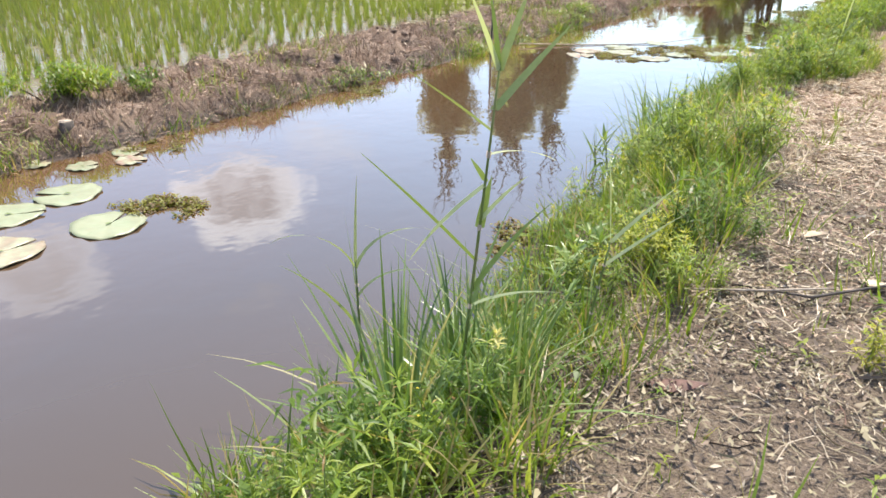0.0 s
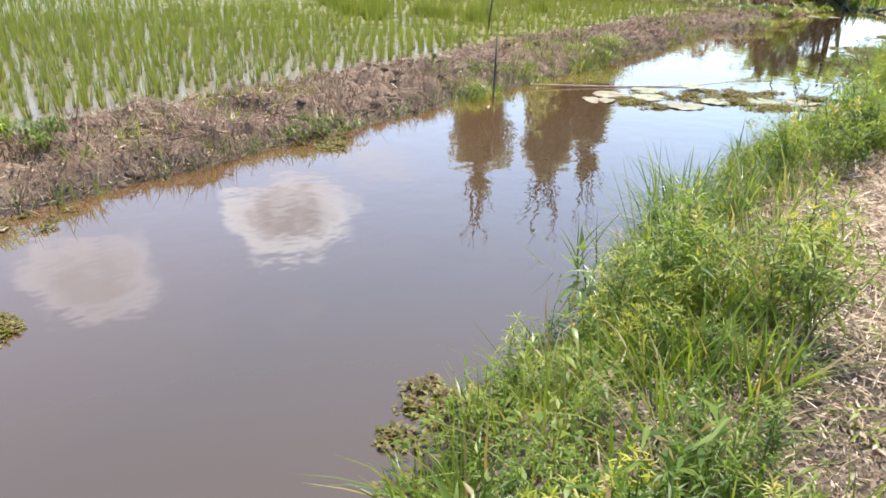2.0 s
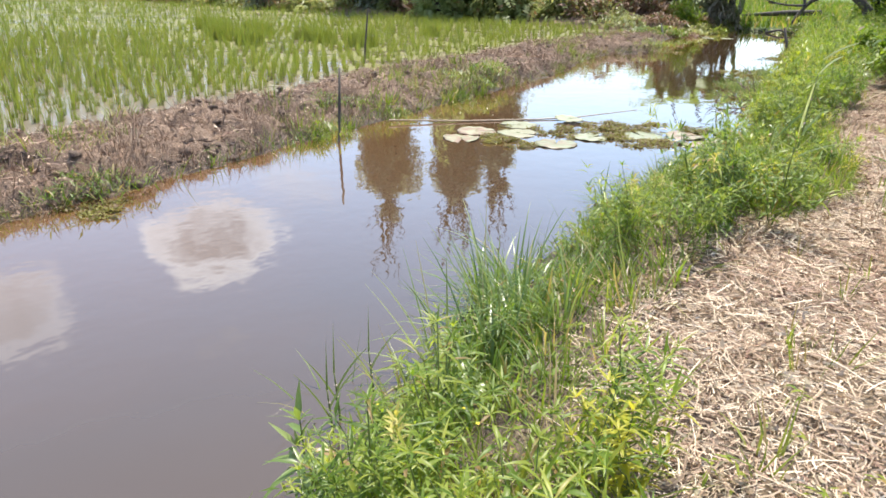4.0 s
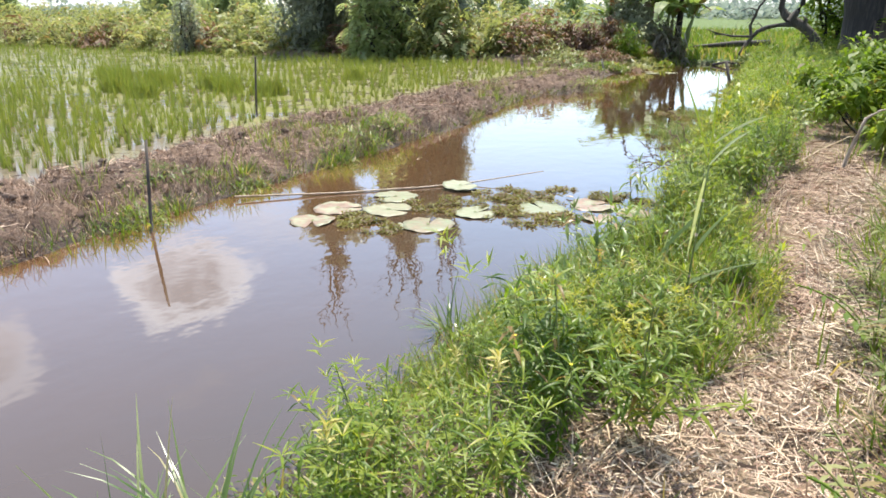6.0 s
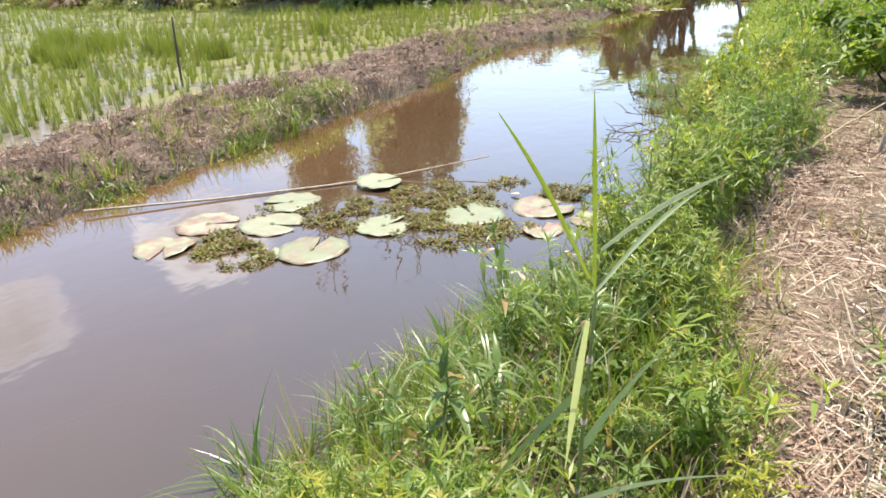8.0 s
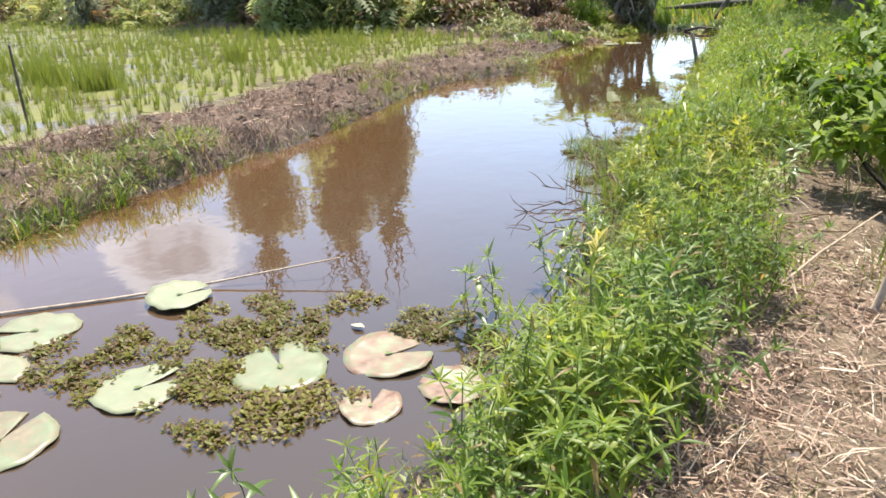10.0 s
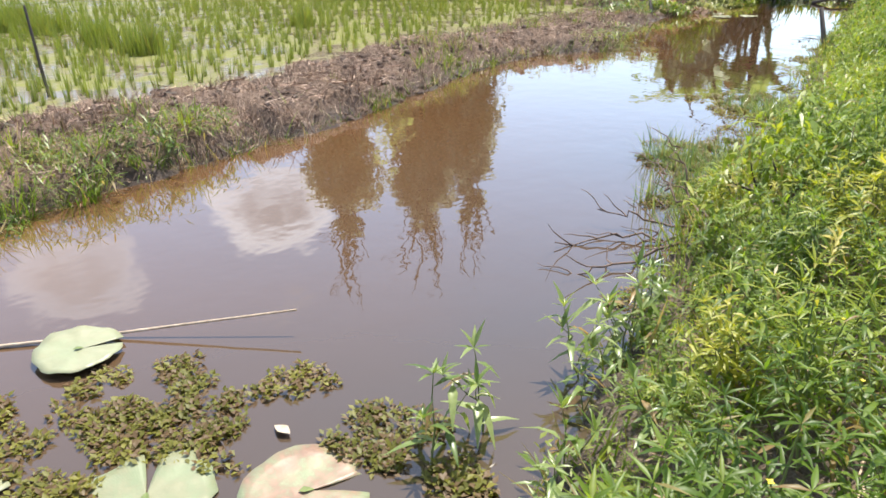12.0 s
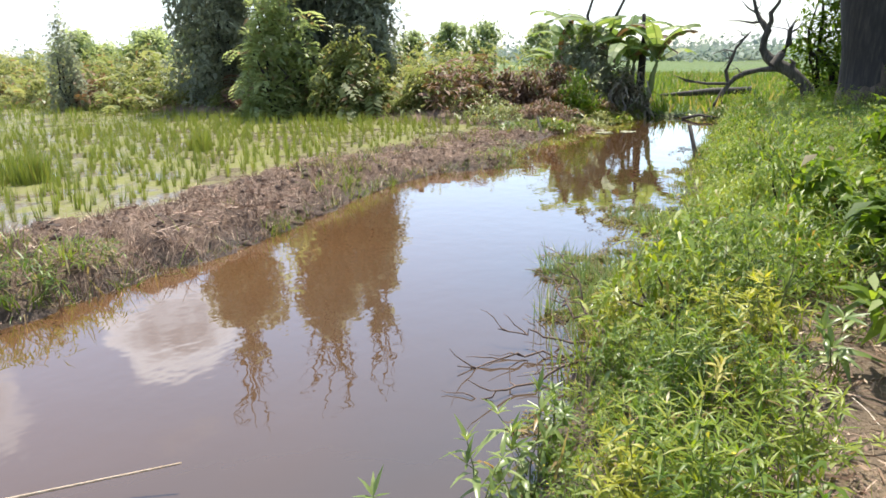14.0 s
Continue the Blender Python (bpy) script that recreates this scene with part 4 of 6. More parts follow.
for x, y, s, k in ((0.75, 13.65, 1.0, 1), (0.82, 13.9, 1.05, 0), (0.95, 13.6, 1.0, 3), (0.65, 14.1, 1.0, 5), (0.85, 14.25, 1.0, 1), (0.81, 11.12, 0.7, 2), (0.7, 11.25, 0.6, 6), (0.95, 11.2, 0.6, 6), (1.46, 6.26, 0.62, 2), (1.6, 6.15, 0.6, 6), (1.72, 6.1, 0.55, 2), (1.55, 6.4, 0.6, 6), (1.35, 6.1, 0.55, 2), (1.17, 9.98, 0.85, 4), (1.02, 10.75, 0.75, 6), (1.2, 10.9, 0.7, 2), (1.3, 11.15, 0.6, 6), (2.38, 5.9, 0.4, 6), (1.17, 14.64, 0.85, 1), (1.22, 15.0, 0.7, 5), (0.3, 16.55, 0.8, 0), (0.15, 16.9, 0.85, 6), (0.2, 17.2, 0.85, 0), (0.5, 17.0, 0.8, 5), (1.28, 7.2, 0.6, 2), (1.2, 7.45, 0.65, 6), (0.82, 12.9, 0.85, 0), (0.93, 12.8, 0.8, 3), (0.9, 13.05, 0.9, 5), (0.75, 13.1, 0.8, 1)):
    keep_scale = protos[k].scale.copy()
    protos[k].scale = (1, 1, 1)
    copy_thing(protos[k], Matrix.Translation((x, y, max(float(ground_z(x, y)), -0.02) - 0.01)) @ Matrix.Rotation(r.random() * 6.28, 4, "Z") @ Matrix.Scale(s, 4))
    protos[k].scale = keep_scale
light = [weed_arrays(r, r.uniform(0.24, 0.42), r.uniform(0.055, 0.085), r.uniform(0.01, 0.014), 5, 0.022) for i in range(8)]
x, y = spread(5200, -1.6, 3.0, 4.0, 31.0, r)
z = weed_zone(x, y) * np.where(y < 17, 0.42, 0.6)
keep = r.random(len(x)) < z
e = x[keep] - interp(y[keep], EDGE_R)
rows = rows_of(x[keep], y[keep], r.uniform(0.6, 1.15, keep.sum()) * (0.55 + 0.45 * smooth(e / 0.45)) * (0.5 + 0.75 * swell(x[keep], y[keep])), -0.01)
pick = fbm(rows[:, 0] * 1.5 + 9, rows[:, 1] * 1.5) > 0.6
stuff("weed_undergrowth", join([stamp([k[1] for k in light], rows[~pick], r, 0.15), stamp([join(k[0][:3]) for k in light[:3]], rows[~pick][::2], r, 0.15)]), WEED, "dense green low weeds covering the canal bank", "weeds")
stuff("weed_shoot_tips", stamp([k[2] for k in light], np.concatenate([rows[~pick][::3] + (0.02, 0, 0.03, 0), rows[pick]]), r, 0.15), WEED_PALE, "fresh yellow-green shoot tips above the low weeds", "weeds")
stuff("pale_weed_undergrowth", stamp([k[1] for k in light], rows[pick], r, 0.15), WEED_PALE, "patches of yellowish-green weeds on the canal bank", "weeds")
cover = []
for k in range(8):
    bits = []
    for i in range(26):
        w, d, s = r.random() * 6.28, 0.11 * math.sqrt(r.random()), r.uniform(0.025, 0.06)
        bits.append(put(slip(s, s * r.uniform(0.22, 0.4), r.uniform(0, 0.8), 0.3), (math.cos(w) * d, math.sin(w) * d, r.uniform(0.0, 0.09)), r.random() * 6.28, r.uniform(-0.2, 0.9)))
    cover.append(join(bits + [tuft_arrays(r, 3, 0.17, 0.005, 0.5, 1.0, 3, 0.09)]))
x, y = spread(5200, -0.4, 2.3, 4.0, 19.0, r)
e = x - interp(y, EDGE_R)
keep = r.random(len(x)) < smooth((e + 0.12) / 0.15) * smooth((interp(y, PATH_L) + 0.02 - x + 0.5 * (fbm(x * 2, y * 2) - 0.5)) / 0.35) * 0.55
stuff("ground_cover", stamp(cover, rows_of(x[keep], y[keep], r.uniform(0.6, 1.3, keep.sum()), -0.01), r, 0.2), WEED, "low creeping green weeds and grass under the taller ones", "weeds")
x, y = spread(500, 1.6, 3.4, 3.4, 9.5, r)
keep = (fbm(x * 2 + 5, y * 2) > 0.52) & (x > interp(y, PATH_L))
sprouts = [weed_arrays(r, 0.1, 0.045, 0.011, 1, 0.03)[1] for i in range(4)] + [tuft_arrays(r, 6, 0.1, 0.004, 0.6, 0.8, 3, 0.03) for i in range(3)]
stuff("path_sprouts", stamp(sprouts, rows_of(x[keep], y[keep], r.uniform(0.5, 1.2, keep.sum())), r, 0.2), WEED, "small green sprouts between the dead leaves", "sprouts")
knots = [weed_arrays(r, r.uniform(0.25, 0.4), 0.14, 0.029, 2, 0.045, True) for i in range(4)]
firsts = []
for i, (s, l, young) in enumerate(knots):
    ob = thing("knotweed", (0, -40 - i, 0))
    part("stem", s[0], STEM, ob)
    for b in s[1:]:
        part("branch", b, STEM, ob)
    part("foliage", join([l, young]), KNOT, ob)
    firsts.append(tagged(ob, "pale green knotweed with long pointed leaves at the waterside", "weed", "knotweed at the waterside"))
for i, (x, y) in enumerate(((-0.03, 15.07), (-0.08, 14.85), (0.08, 15.58), (0.16, 15.75), (0.1, 15.99), (0.32, 16.5), (1.12, 16.4), (0.7, 14.5), (0.75, 16.8), (0.6, 17.2), (0.9, 17.3), (0.45, 15.6), (0.02, 13.36), (0.96, 13.0), (0.22, 15.35), (0.3, 15.1), (0.12, 15.75), (0.38, 14.85), (0.1, 16.1), (0.2, 16.6), (0.55, 15.2), (0.6, 15.7), (0.45, 16.3), (0.4, 12.55), (0.7, 12.2), (0.95, 12.7), (0.8, 11.7), (0.75, 8.6), (0.9, 7.4), (1.2, 6.2), (0.65, 7.9), (1.45, 5.9), (0.35, 13.2), (-0.05, 17.3))):
    m4 = Matrix.Translation((x, y, max(float(ground_z(x, y)), -0.02) - 0.01)) @ Euler((r.normal(0, 0.2), r.normal(-0.15, 0.2), r.random() * 6.28)).to_matrix().to_4x4()
    if i < 4:
        firsts[i].matrix_basis = m4
    else:
        copy_thing(firsts[i % 4], m4 @ Matrix.Scale(r.uniform(0.75, 1.1), 4))
for i in range(26):
    y = r.uniform(11.0, 13.1)
    x = r.uniform(float(interp(y, EDGE_R)) + 0.12, float(interp(y, PATH_L)) - 0.05)
    copy_thing(firsts[i % 4], Matrix.Translation((x, y, max(float(ground_z(x, y)), -0.02) - 0.01)) @ Euler((r.normal(0, 0.25), r.normal(-0.1, 0.25), r.random() * 6.28)).to_matrix().to_4x4() @ Matrix.Scale(r.uniform(0.55, 0.85), 4))
for i in range(7):
    y = r.uniform(14.3, 17.4)
    x = r.uniform(0.65, 1.3)
    copy_thing(firsts[i % 4], Matrix.Translation((x, y, float(ground_z(x, y)) - 0.01)) @ Euler((r.normal(0, 0.3), r.normal(0, 0.3), r.random() * 6.28)).to_matrix().to_4x4() @ Matrix.Scale(r.uniform(0.45, 0.75), 4))
# the weedy verge beyond the footpath
x, y = spread(800, 1.7, 3.8, 8.6, 17.0, r)
keep = (x > interp(y, PATH_R) + 0.25) & (r.random(len(x)) < 0.3 + 0.6 * smooth((y - 12) / 3))
rows = rows_of(x[keep], y[keep], r.uniform(0.6, 1.15, keep.sum()), -0.01)
stuff("verge_weeds", stamp([k[1] for k in light], rows[::2], r, 0.15), WEED_PALE, "yellow-green weeds on the verge beyond the footpath", "weeds")
stuff("verge_undergrowth", stamp([k[1] for k in light], rows[1::2], r, 0.15), WEED, "green weeds on the verge beyond the footpath", "weeds")


def shrub(name, x, y, height, radius, leaf_len, leaf_w, n, mat, label, category="bush", group="", droop=0.6, z=None, mound=0, fronds=0):
    """A bush: several bent stems and leaves crowded in uneven clumps."""
    ob = thing(name, (x, y, float(ground_z(x, y)) - 0.03 if z is None else z))
    clumps, stems = [], []
    for k in range(5 if mound else max(7, int(14 * radius))):
        w, d = r.random() * 6.28, radius * math.sqrt(r.random()) * 0.85
        h = height * r.uniform(0.35, 1.0) * (1 - 0.45 * (d / radius) ** 2)
        c = (math.cos(w) * d, math.sin(w) * d, h * 0.8)
        clumps.append((c, radius * r.uniform(0.22, 0.42), h * r.uniform(0.22, 0.4)))
        stems.append(tube(wobble((c[0] * 0.25, c[1] * 0.25, 0), c, 5, 0.03 * height, r), [0.02 * height, 0.017 * height, 0.013 * height, 0.009 * height, 0.004 * height], 4, False))
    shape = rhomb if y > 26 else slip
    tmpl = [put(shape(leaf_len * s, leaf_w * s, droop), (0, 0, 0), 0, rx) for s in (0.75, 1, 1.2) for rx in (-0.6, -0.1, 0.4, 0.9)]
    rows = []
    for i in range(n):
        c, rh, rv = clumps[int(r.integers(0, len(clumps)))]
        p = r.normal(0, 1, 3)
        p /= np.linalg.norm(p)
        p *= r.random() ** 0.4
        rows.append((c[0] + p[0] * rh, c[1] + p[1] * rh, max(0.03, c[2] + p[2] * rv), r.uniform(0.7, 1.2)))
    if mound:
        rows, n2 = [], n
        ph = r.random(3) * 6.28
        for i in range(n):
            w, d = r.random() * 6.28, math.sqrt(r.random())
            lob = 0.72 + 0.22 * math.sin(3 * w + ph[0]) + 0.6 * float(vnoise(2.2 * math.cos(w) + ph[0] * 5, 2.2 * math.sin(w) + d * 2))
            h = height * (1 - d ** mound) * (0.6 + 0.7 * float(vnoise(3.5 * d * math.cos(w) + ph[1] * 7, 3.5 * d * math.sin(w) + 9)))
            rows.append((math.cos(w) * d * radius * lob, math.sin(w) * d * radius * lob, max(0.04, h * r.random() ** 0.55), r.uniform(0.7, 1.25)))
    for s in stems:
        part("stem", s, BARK, ob)
    crown = [stamp(tmpl, rows, r, 0.3)]
    if fronds:
        pick = [rows[int(k)] for k in r.integers(0, len(rows), fronds)]
        crown.append(stamp([put(frond_arrays(r, leaf_len * q), (0, 0, 0), 0, r.normal(-0.35, 0.5)) for q in (2.4, 2.8, 3.2, 3.6, 4.0, 4.4, 3.0, 3.4)], pick, r, 0.4))
    part("foliage", join(crown), mat, ob)
    return tagged(ob, label, category, group)


def fern(x, y, size, n=9):
    """A fern: feathered fronds from one root."""
    ob = thing("fern", (x, y, float(ground_z(x, y))))
    for k in range(n):
        w, L = k * 6.28 / n + r.normal(0, 0.2), size * r.uniform(0.7, 1.1)
        spine, pieces, a, p = [], [], r.uniform(0.15, 0.5), np.zeros(3)
        for i in range(9):
            spine.append(tuple(p))
            p = p + np.array((0, math.sin(a), math.cos(a))) * L / 8
            a += 0.13
        for i in range(2, 9):
            s = L * 0.24 * math.sin(0.5 + i * 0.3)
            for side in (-1, 1):
                pieces.append(put(leaf(s, s * 0.26, 0.4, 0.1, 3), spine[i], side * -1.25, 0.15))
        pieces.append(tube(spine, [0.003] * 9, 3, False))
        f = part("frond", put(join(pieces), (0, 0, 0), w), FERN if k % 3 else WEED, ob)
    return tagged(ob, "yellow-green fern with feathered upright fronds beside the path", "fern", "ferns beside the path")


for x, y, s in ((1.95, 11.6, 0.4), (2.0, 10.3, 0.36), (2.35, 9.9, 0.4), (1.9, 12.3, 0.38), (2.05, 12.7, 0.42), (2.3, 13.4, 0.4), (2.15, 10.9, 0.36), (1.95, 13.9, 0.34), (2.5, 12.0, 0.45), (1.25, 18.6, 0.5), (1.5, 19.6, 0.5)):
    fern(x, y, s)

for x, y, h, rad, n in ((1.75, 16.5, 0.75, 0.5, 900), (1.5, 17.5, 0.85, 0.55, 1100), (1.15, 18.7, 0.7, 0.55, 1000), (1.7, 18.9, 1.0, 0.6, 1100), (1.6, 20.6, 0.9, 0.7, 1100), (2.5, 16.7, 2.0, 0.8, 1700), (3.0, 15.3, 1.7, 0.8, 1300), (2.4, 18.7, 2.5, 0.85, 2000), (3.4, 18.0, 2.6, 1.0, 1400), (2.1, 15.7, 0.9, 0.5, 900), (2.5, 21.2, 3.0, 1.0, 2000), (2.6, 24.5, 3.2, 1.1, 1700), (3.4, 13.2, 1.3, 0.8, 900), (3.0, 28.0, 3.4, 1.3, 1500)):
    shrub("broad_leaved_bush", x, y, h, rad, 0.13, 0.055, n, BUSH, "dark green broad-leaved bush crowding the footpath's bank", "bush", "bushes along the path")

# mounded weeds along the farther bank
for i in range(46):
    y = 16.9 + 13.6 * (i + 0.5) / 46
    e = (0.34, 0.95, 0.56, 1.3)[i % 4] + r.uniform(-0.12, 0.15)
    x = float(interp(y, EDGE_R)) + e
    if y > 23.0 and e > 0.8:
        continue
    h = r.uniform(0.3, 0.62) * (0.75 if e < 0.3 else 1.0) * (1.25 if y > 26 else 1.0)
    kind = (WEED, WEED_PALE, WEED, BUSH, WEED_PALE)[int(r.integers(0, 5))]
    shrub("mounded_weed", x, y, h, r.uniform(0.26, 0.48), r.uniform(0.06, 0.095), r.uniform(0.013, 0.024), 900, kind, ("bright yellow-green" if kind is WEED_PALE else "leafy green") + " mound of weeds on the canal's bank", "weeds", "weed mounds along the bank", 0.8, mound=2.3, z=float(ground_z(x, y)) - 0.04)
# grass lying out over the shallow water
lying = [put(tuft_arrays(r, 16, 0.34, 0.008, 1.25, 0.7, 4, 0.1), (0, 0, 0), 0, 0) for i in range(8)]
rows = []
for x, y, rx, ry, n in ((-0.62, 18.55, 0.42, 0.22, 40), (-0.3, 18.2, 0.3, 0.3, 26), (-0.75, 20.6, 0.4, 0.2, 34), (-0.5, 20.35, 0.3, 0.3, 22), (-0.45, 17.7, 0.2, 0.3, 14), (-4.0, 23.3, 0.5, 0.3, 16)):
    w, d = r.random(n) * 6.28, np.sqrt(r.random(n))
    rows.append(np.stack([x + rx * d * np.cos(w), y + ry * d * np.sin(w), np.full(n, 0.015), r.uniform(0.5, 1.0, n)], 1))
stuff("lying_water_grass", stamp(lying, np.concatenate(rows), r, 0.2), LONGGRASS, "grey-green grass lying flat on the shallow water", "grass")

# ---- far side of the paddy ----
r = np.random.default_rng(23)
for i, x in enumerate(np.arange(-44, -7.6, 1.7)):
    for row, (y0, h0) in enumerate(((29.7, 1.15), (31.5, 1.65), (33.6, 1.85))):
        dead = row == 0 and i % 4 == 1
        shrub("fern_thicket", float(x) + r.normal(0, 0.3), y0 + r.normal(0, 0.3) - (1.4 if x < -19 else 0), h0 * r.uniform(0.82, 1.12), 1.35, 0.2, 0.07, 1000 if row else 900, BROWN if dead else FERN, "withered brown ferns in the thicket edging the paddy" if dead else "tangled pale green fern and creeper thicket edging the paddy", "thicket", "thicket behind the paddy", 0.9, mound=2.6, fronds=46)
for x, y, h, rad in ((-6.7, 30.4, 1.1, 0.75), (-7.5, 30.6, 1.0, 0.75), (-6.4, 31.4, 1.2, 0.75)):
    shrub("dead_fern_bush", x, y, h, rad, 0.2, 0.055, 1700, BROWN, "withered reddish-brown fern bush at the field's corner", "bush", "withered ferns", 1.2, mound=2.6)
shrub("green_bush", -5.55, 30.7, 1.0, 0.6, 0.15, 0.024, 3200, WEED, "light green feathery bush at the end of the canal", "bush", mound=2.0)
shrub("round_bush", -9.4, 29.2, 0.9, 0.55, 0.16, 0.035, 1800, FERN, "small rounded light green bush by the paddy", "bush", mound=2.4)
shrub("tall_vine_bush", -13.25, 28.1, 4.2, 1.0, 0.2, 0.085, 2700, CREEPER, "tall bush smothered with glossy green creepers", "bush", droop=1.1, mound=3.0, fronds=260)
shrub("creeper_bush", -11.2, 28.8, 1.9, 1.0, 0.19, 0.07, 2200, FERN, "bush smothered with green creepers", "bush", droop=1.1, mound=2.6, fronds=200)
shrub("vine_covered_post", -21.8, 27.2, 3.0, 0.5, 0.14, 0.065, 2400, TREE, "slim dead stem wrapped in dark creepers", "creeper", mound=5.0)


def tree(name, x, y, height, trunk, label, mat, clumps, leaf_len=0.2, leaf_w=0.07, bare=0, low=0.3, spread_r=1.8, per=130, sides=8, vines=0, lean=(0, 0), column=0, column_r=1.1, column_top=0.9):
    """A tree: tapered trunk, limbs, leafy clumps at their ends and bare twigs above."""
    ob = thing(name, (x, y, float(ground_z(x, y)) - 0.05))
    top = (lean[0], lean[1], height * 0.86)
    spine = wobble((0, 0, 0), top, 8, 0.09, r)
    part("trunk", tube(spine, [trunk * 1.25, trunk, trunk * 0.9, trunk * 0.75, trunk * 0.6, trunk * 0.45, trunk * 0.3, trunk * 0.12], sides), BARK, ob)
    limbs, rows = [], []
    for k in range(clumps):
        t = low + (1 - low) * (k + 0.5) / clumps
        p = np.array(top) * t
        w = k * 2.4 + r.normal(0, 0.3)
        out = spread_r * math.sin(0.55 + 2.3 * (t - low) / (1 - low)) * r.uniform(0.45, 1.0)
        q = p + (math.cos(w) * out, math.sin(w) * out, height * r.uniform(0.03, 0.13))
        limbs.append(tube(wobble(p, q, 5, 0.06, r), [trunk * 0.28, trunk * 0.22, trunk * 0.16, trunk * 0.1, trunk * 0.04], 5, False))
        size = spread_r * r.uniform(0.22, 0.4)
        for i in range(per):
            v = r.normal(0, 0.55, 3)
            c = p + (q - p) * r.uniform(0.55, 1.05)
            rows.append((c[0] + v[0] * size, c[1] + v[1] * size, c[2] + v[2] * size * 0.8, r.uniform(0.7, 1.25)))
    for k in range(vines):
        w, d = r.random() * 6.28, trunk * r.uniform(1.0, 3.2)
        zt = height * r.uniform(0.2, 0.8)
        for i in range(24):
            rows.append((math.cos(w) * d + r.normal(0, 0.08), math.sin(w) * d + r.normal(0, 0.08), zt * i / 24 + r.normal(0, 0.1) + 0.2, r.uniform(0.7, 1.2)))
    for i in range(column):
        w, d, t = r.random() * 6.28, math.sqrt(r.random()), r.random()
        lump = float(vnoise(2.6 * math.cos(w) + 11 + x, height * t * 1.1 + 2.6 * math.sin(w)))
        wide = column_r * (0.5 + 0.95 * lump) * (1 - 0.25 * t ** 5)
        rows.append((top[0] * t + math.cos(w) * d * wide, top[1] * t + math.sin(w) * d * wide, 0.1 + height * column_top * t, r.uniform(0.7, 1.25)))
    for k in range(bare):
        p = np.array(top) * r.uniform(0.7, 1.0)
        w, out = r.random() * 6.28, spread_r * r.uniform(0.2, 1.2)
        q = p + (math.cos(w) * out, math.sin(w) * out, height * r.uniform(0.2, 0.52))
        pts = wobble(p, q, 7, 0.13, r)
        fork = [tube(pts, [0.06, 0.05, 0.042, 0.035, 0.028, 0.02, 0.01], 4, False)]
        for i in (2, 3, 4, 5):
            b = np.array(pts[i])
            fork.append(tube(wobble(b, b + r.normal(0, 0.35, 3) + (0, 0, 0.5), 4, 0.05, r), [0.022, 0.017, 0.012, 0.006], 3, False))
        limbs.append(join(fork))
    for s in limbs:
        part("limb", s, BARK, ob)
    tmpl = [put(rhomb(leaf_len * s, leaf_w * s, 0.8), (0, 0, 0), 0, rx) for s in (0.8, 1.15) for rx in (-1.1, -0.6, 0.0, 0.5)]
    part("crown", stamp(tmpl, rows, r, 0.3), mat, ob)
    return tagged(ob, label, "tree")


tree("vine_hung_tree", -17.2, 29.8, 9.4, 0.3, "tall dark tree hung with curtains of creepers", TREE, 12, 0.22, 0.1, bare=12, low=0.3, spread_r=0.9, per=160, vines=30, column=17000, column_r=1.45, column_top=0.76)
tree("creeper_tree", -14.4, 30.9, 8.6, 0.3, "tall leafy dark green tree with bare twigs above its crown", TREE, 12, 0.24, 0.11, bare=16, low=0.25, spread_r=0.9, per=160, column=12500, column_r=1.25, column_top=0.8)
tree("creeper_tree", -12.5, 31.2, 7.4, 0.28, "tall leafy dark green tree with bare twigs above its crown", TREE, 10, 0.24, 0.11, bare=9, low=0.3, spread_r=0.75, per=160, column=9000, column_r=0.95, column_top=0.74)
old_tree = tree("bank_tree", 1.0, 31.8, 9.5, 0.68, "old tree with a thick dark trunk on the grassy bank", BUSH, 18, 0.24, 0.11, low=0.42, spread_r=3.4, per=420, sides=18, lean=(-0.9, 0))
part("torn_bark", tube([(0.0, 0, 0.0), (-0.02, 0, 0.5), (-0.06, 0, 0.95), (-0.09, 0.0, 1.25)], [0.9, 0.8, 0.735, 0.675], 16, False), TORN, old_tree, "paler brown torn bark round the foot")
shrub("hanging_bush", 0.0, 35.4, 4.6, 1.0, 0.17, 0.075, 4200, BUSH, "green leafy bush beside the thick trunk", "bush", droop=1.2, mound=3.5, fronds=160)
shrub("hanging_bush", 2.6, 32.0, 5.0, 1.3, 0.18, 0.085, 6000, BUSH, "green leafy bush beside the thick trunk", "bush", droop=1.2, mound=3.5, fronds=160)

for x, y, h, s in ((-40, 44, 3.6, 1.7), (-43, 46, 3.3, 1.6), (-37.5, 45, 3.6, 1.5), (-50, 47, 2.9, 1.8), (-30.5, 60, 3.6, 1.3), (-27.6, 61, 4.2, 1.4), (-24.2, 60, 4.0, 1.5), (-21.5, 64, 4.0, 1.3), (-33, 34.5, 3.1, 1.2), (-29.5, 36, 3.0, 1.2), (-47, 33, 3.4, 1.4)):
    tree("far_tree", x, y, h, 0.1, "small leafy tree standing far behind the thicket", HAZED_TREE, 12, 0.3, 0.16, low=0.25, spread_r=s * 1.05, per=150, sides=5, column=420, column_r=s * 0.75, column_top=0.95)
# woods on the horizon
leafy = [put(rhomb(1.1, 0.8), (0, 0, 0), 0, rx) for rx in (-0.6, 0, 0.6, 1.1)]
rows = []
for k in range(520):
    a, d = r.uniform(-1.6, 1.3), r.uniform(120, 230)
    h, w = r.uniform(2.0, 4.5) * d / 170, r.uniform(3, 8)
    for i in range(70):
        rows.append((math.sin(a) * d + r.normal(0, w * 0.5), math.cos(a) * d + 13 + r.normal(0, w * 0.5), abs(r.normal(0, h * 0.42)) + 0.2, r.uniform(0.7, 1.5)))
stuff("far_woods", stamp(leafy, rows, r, 0.3), HAZED_WOOD, "hazy green line of woods along the horizon", "woods")


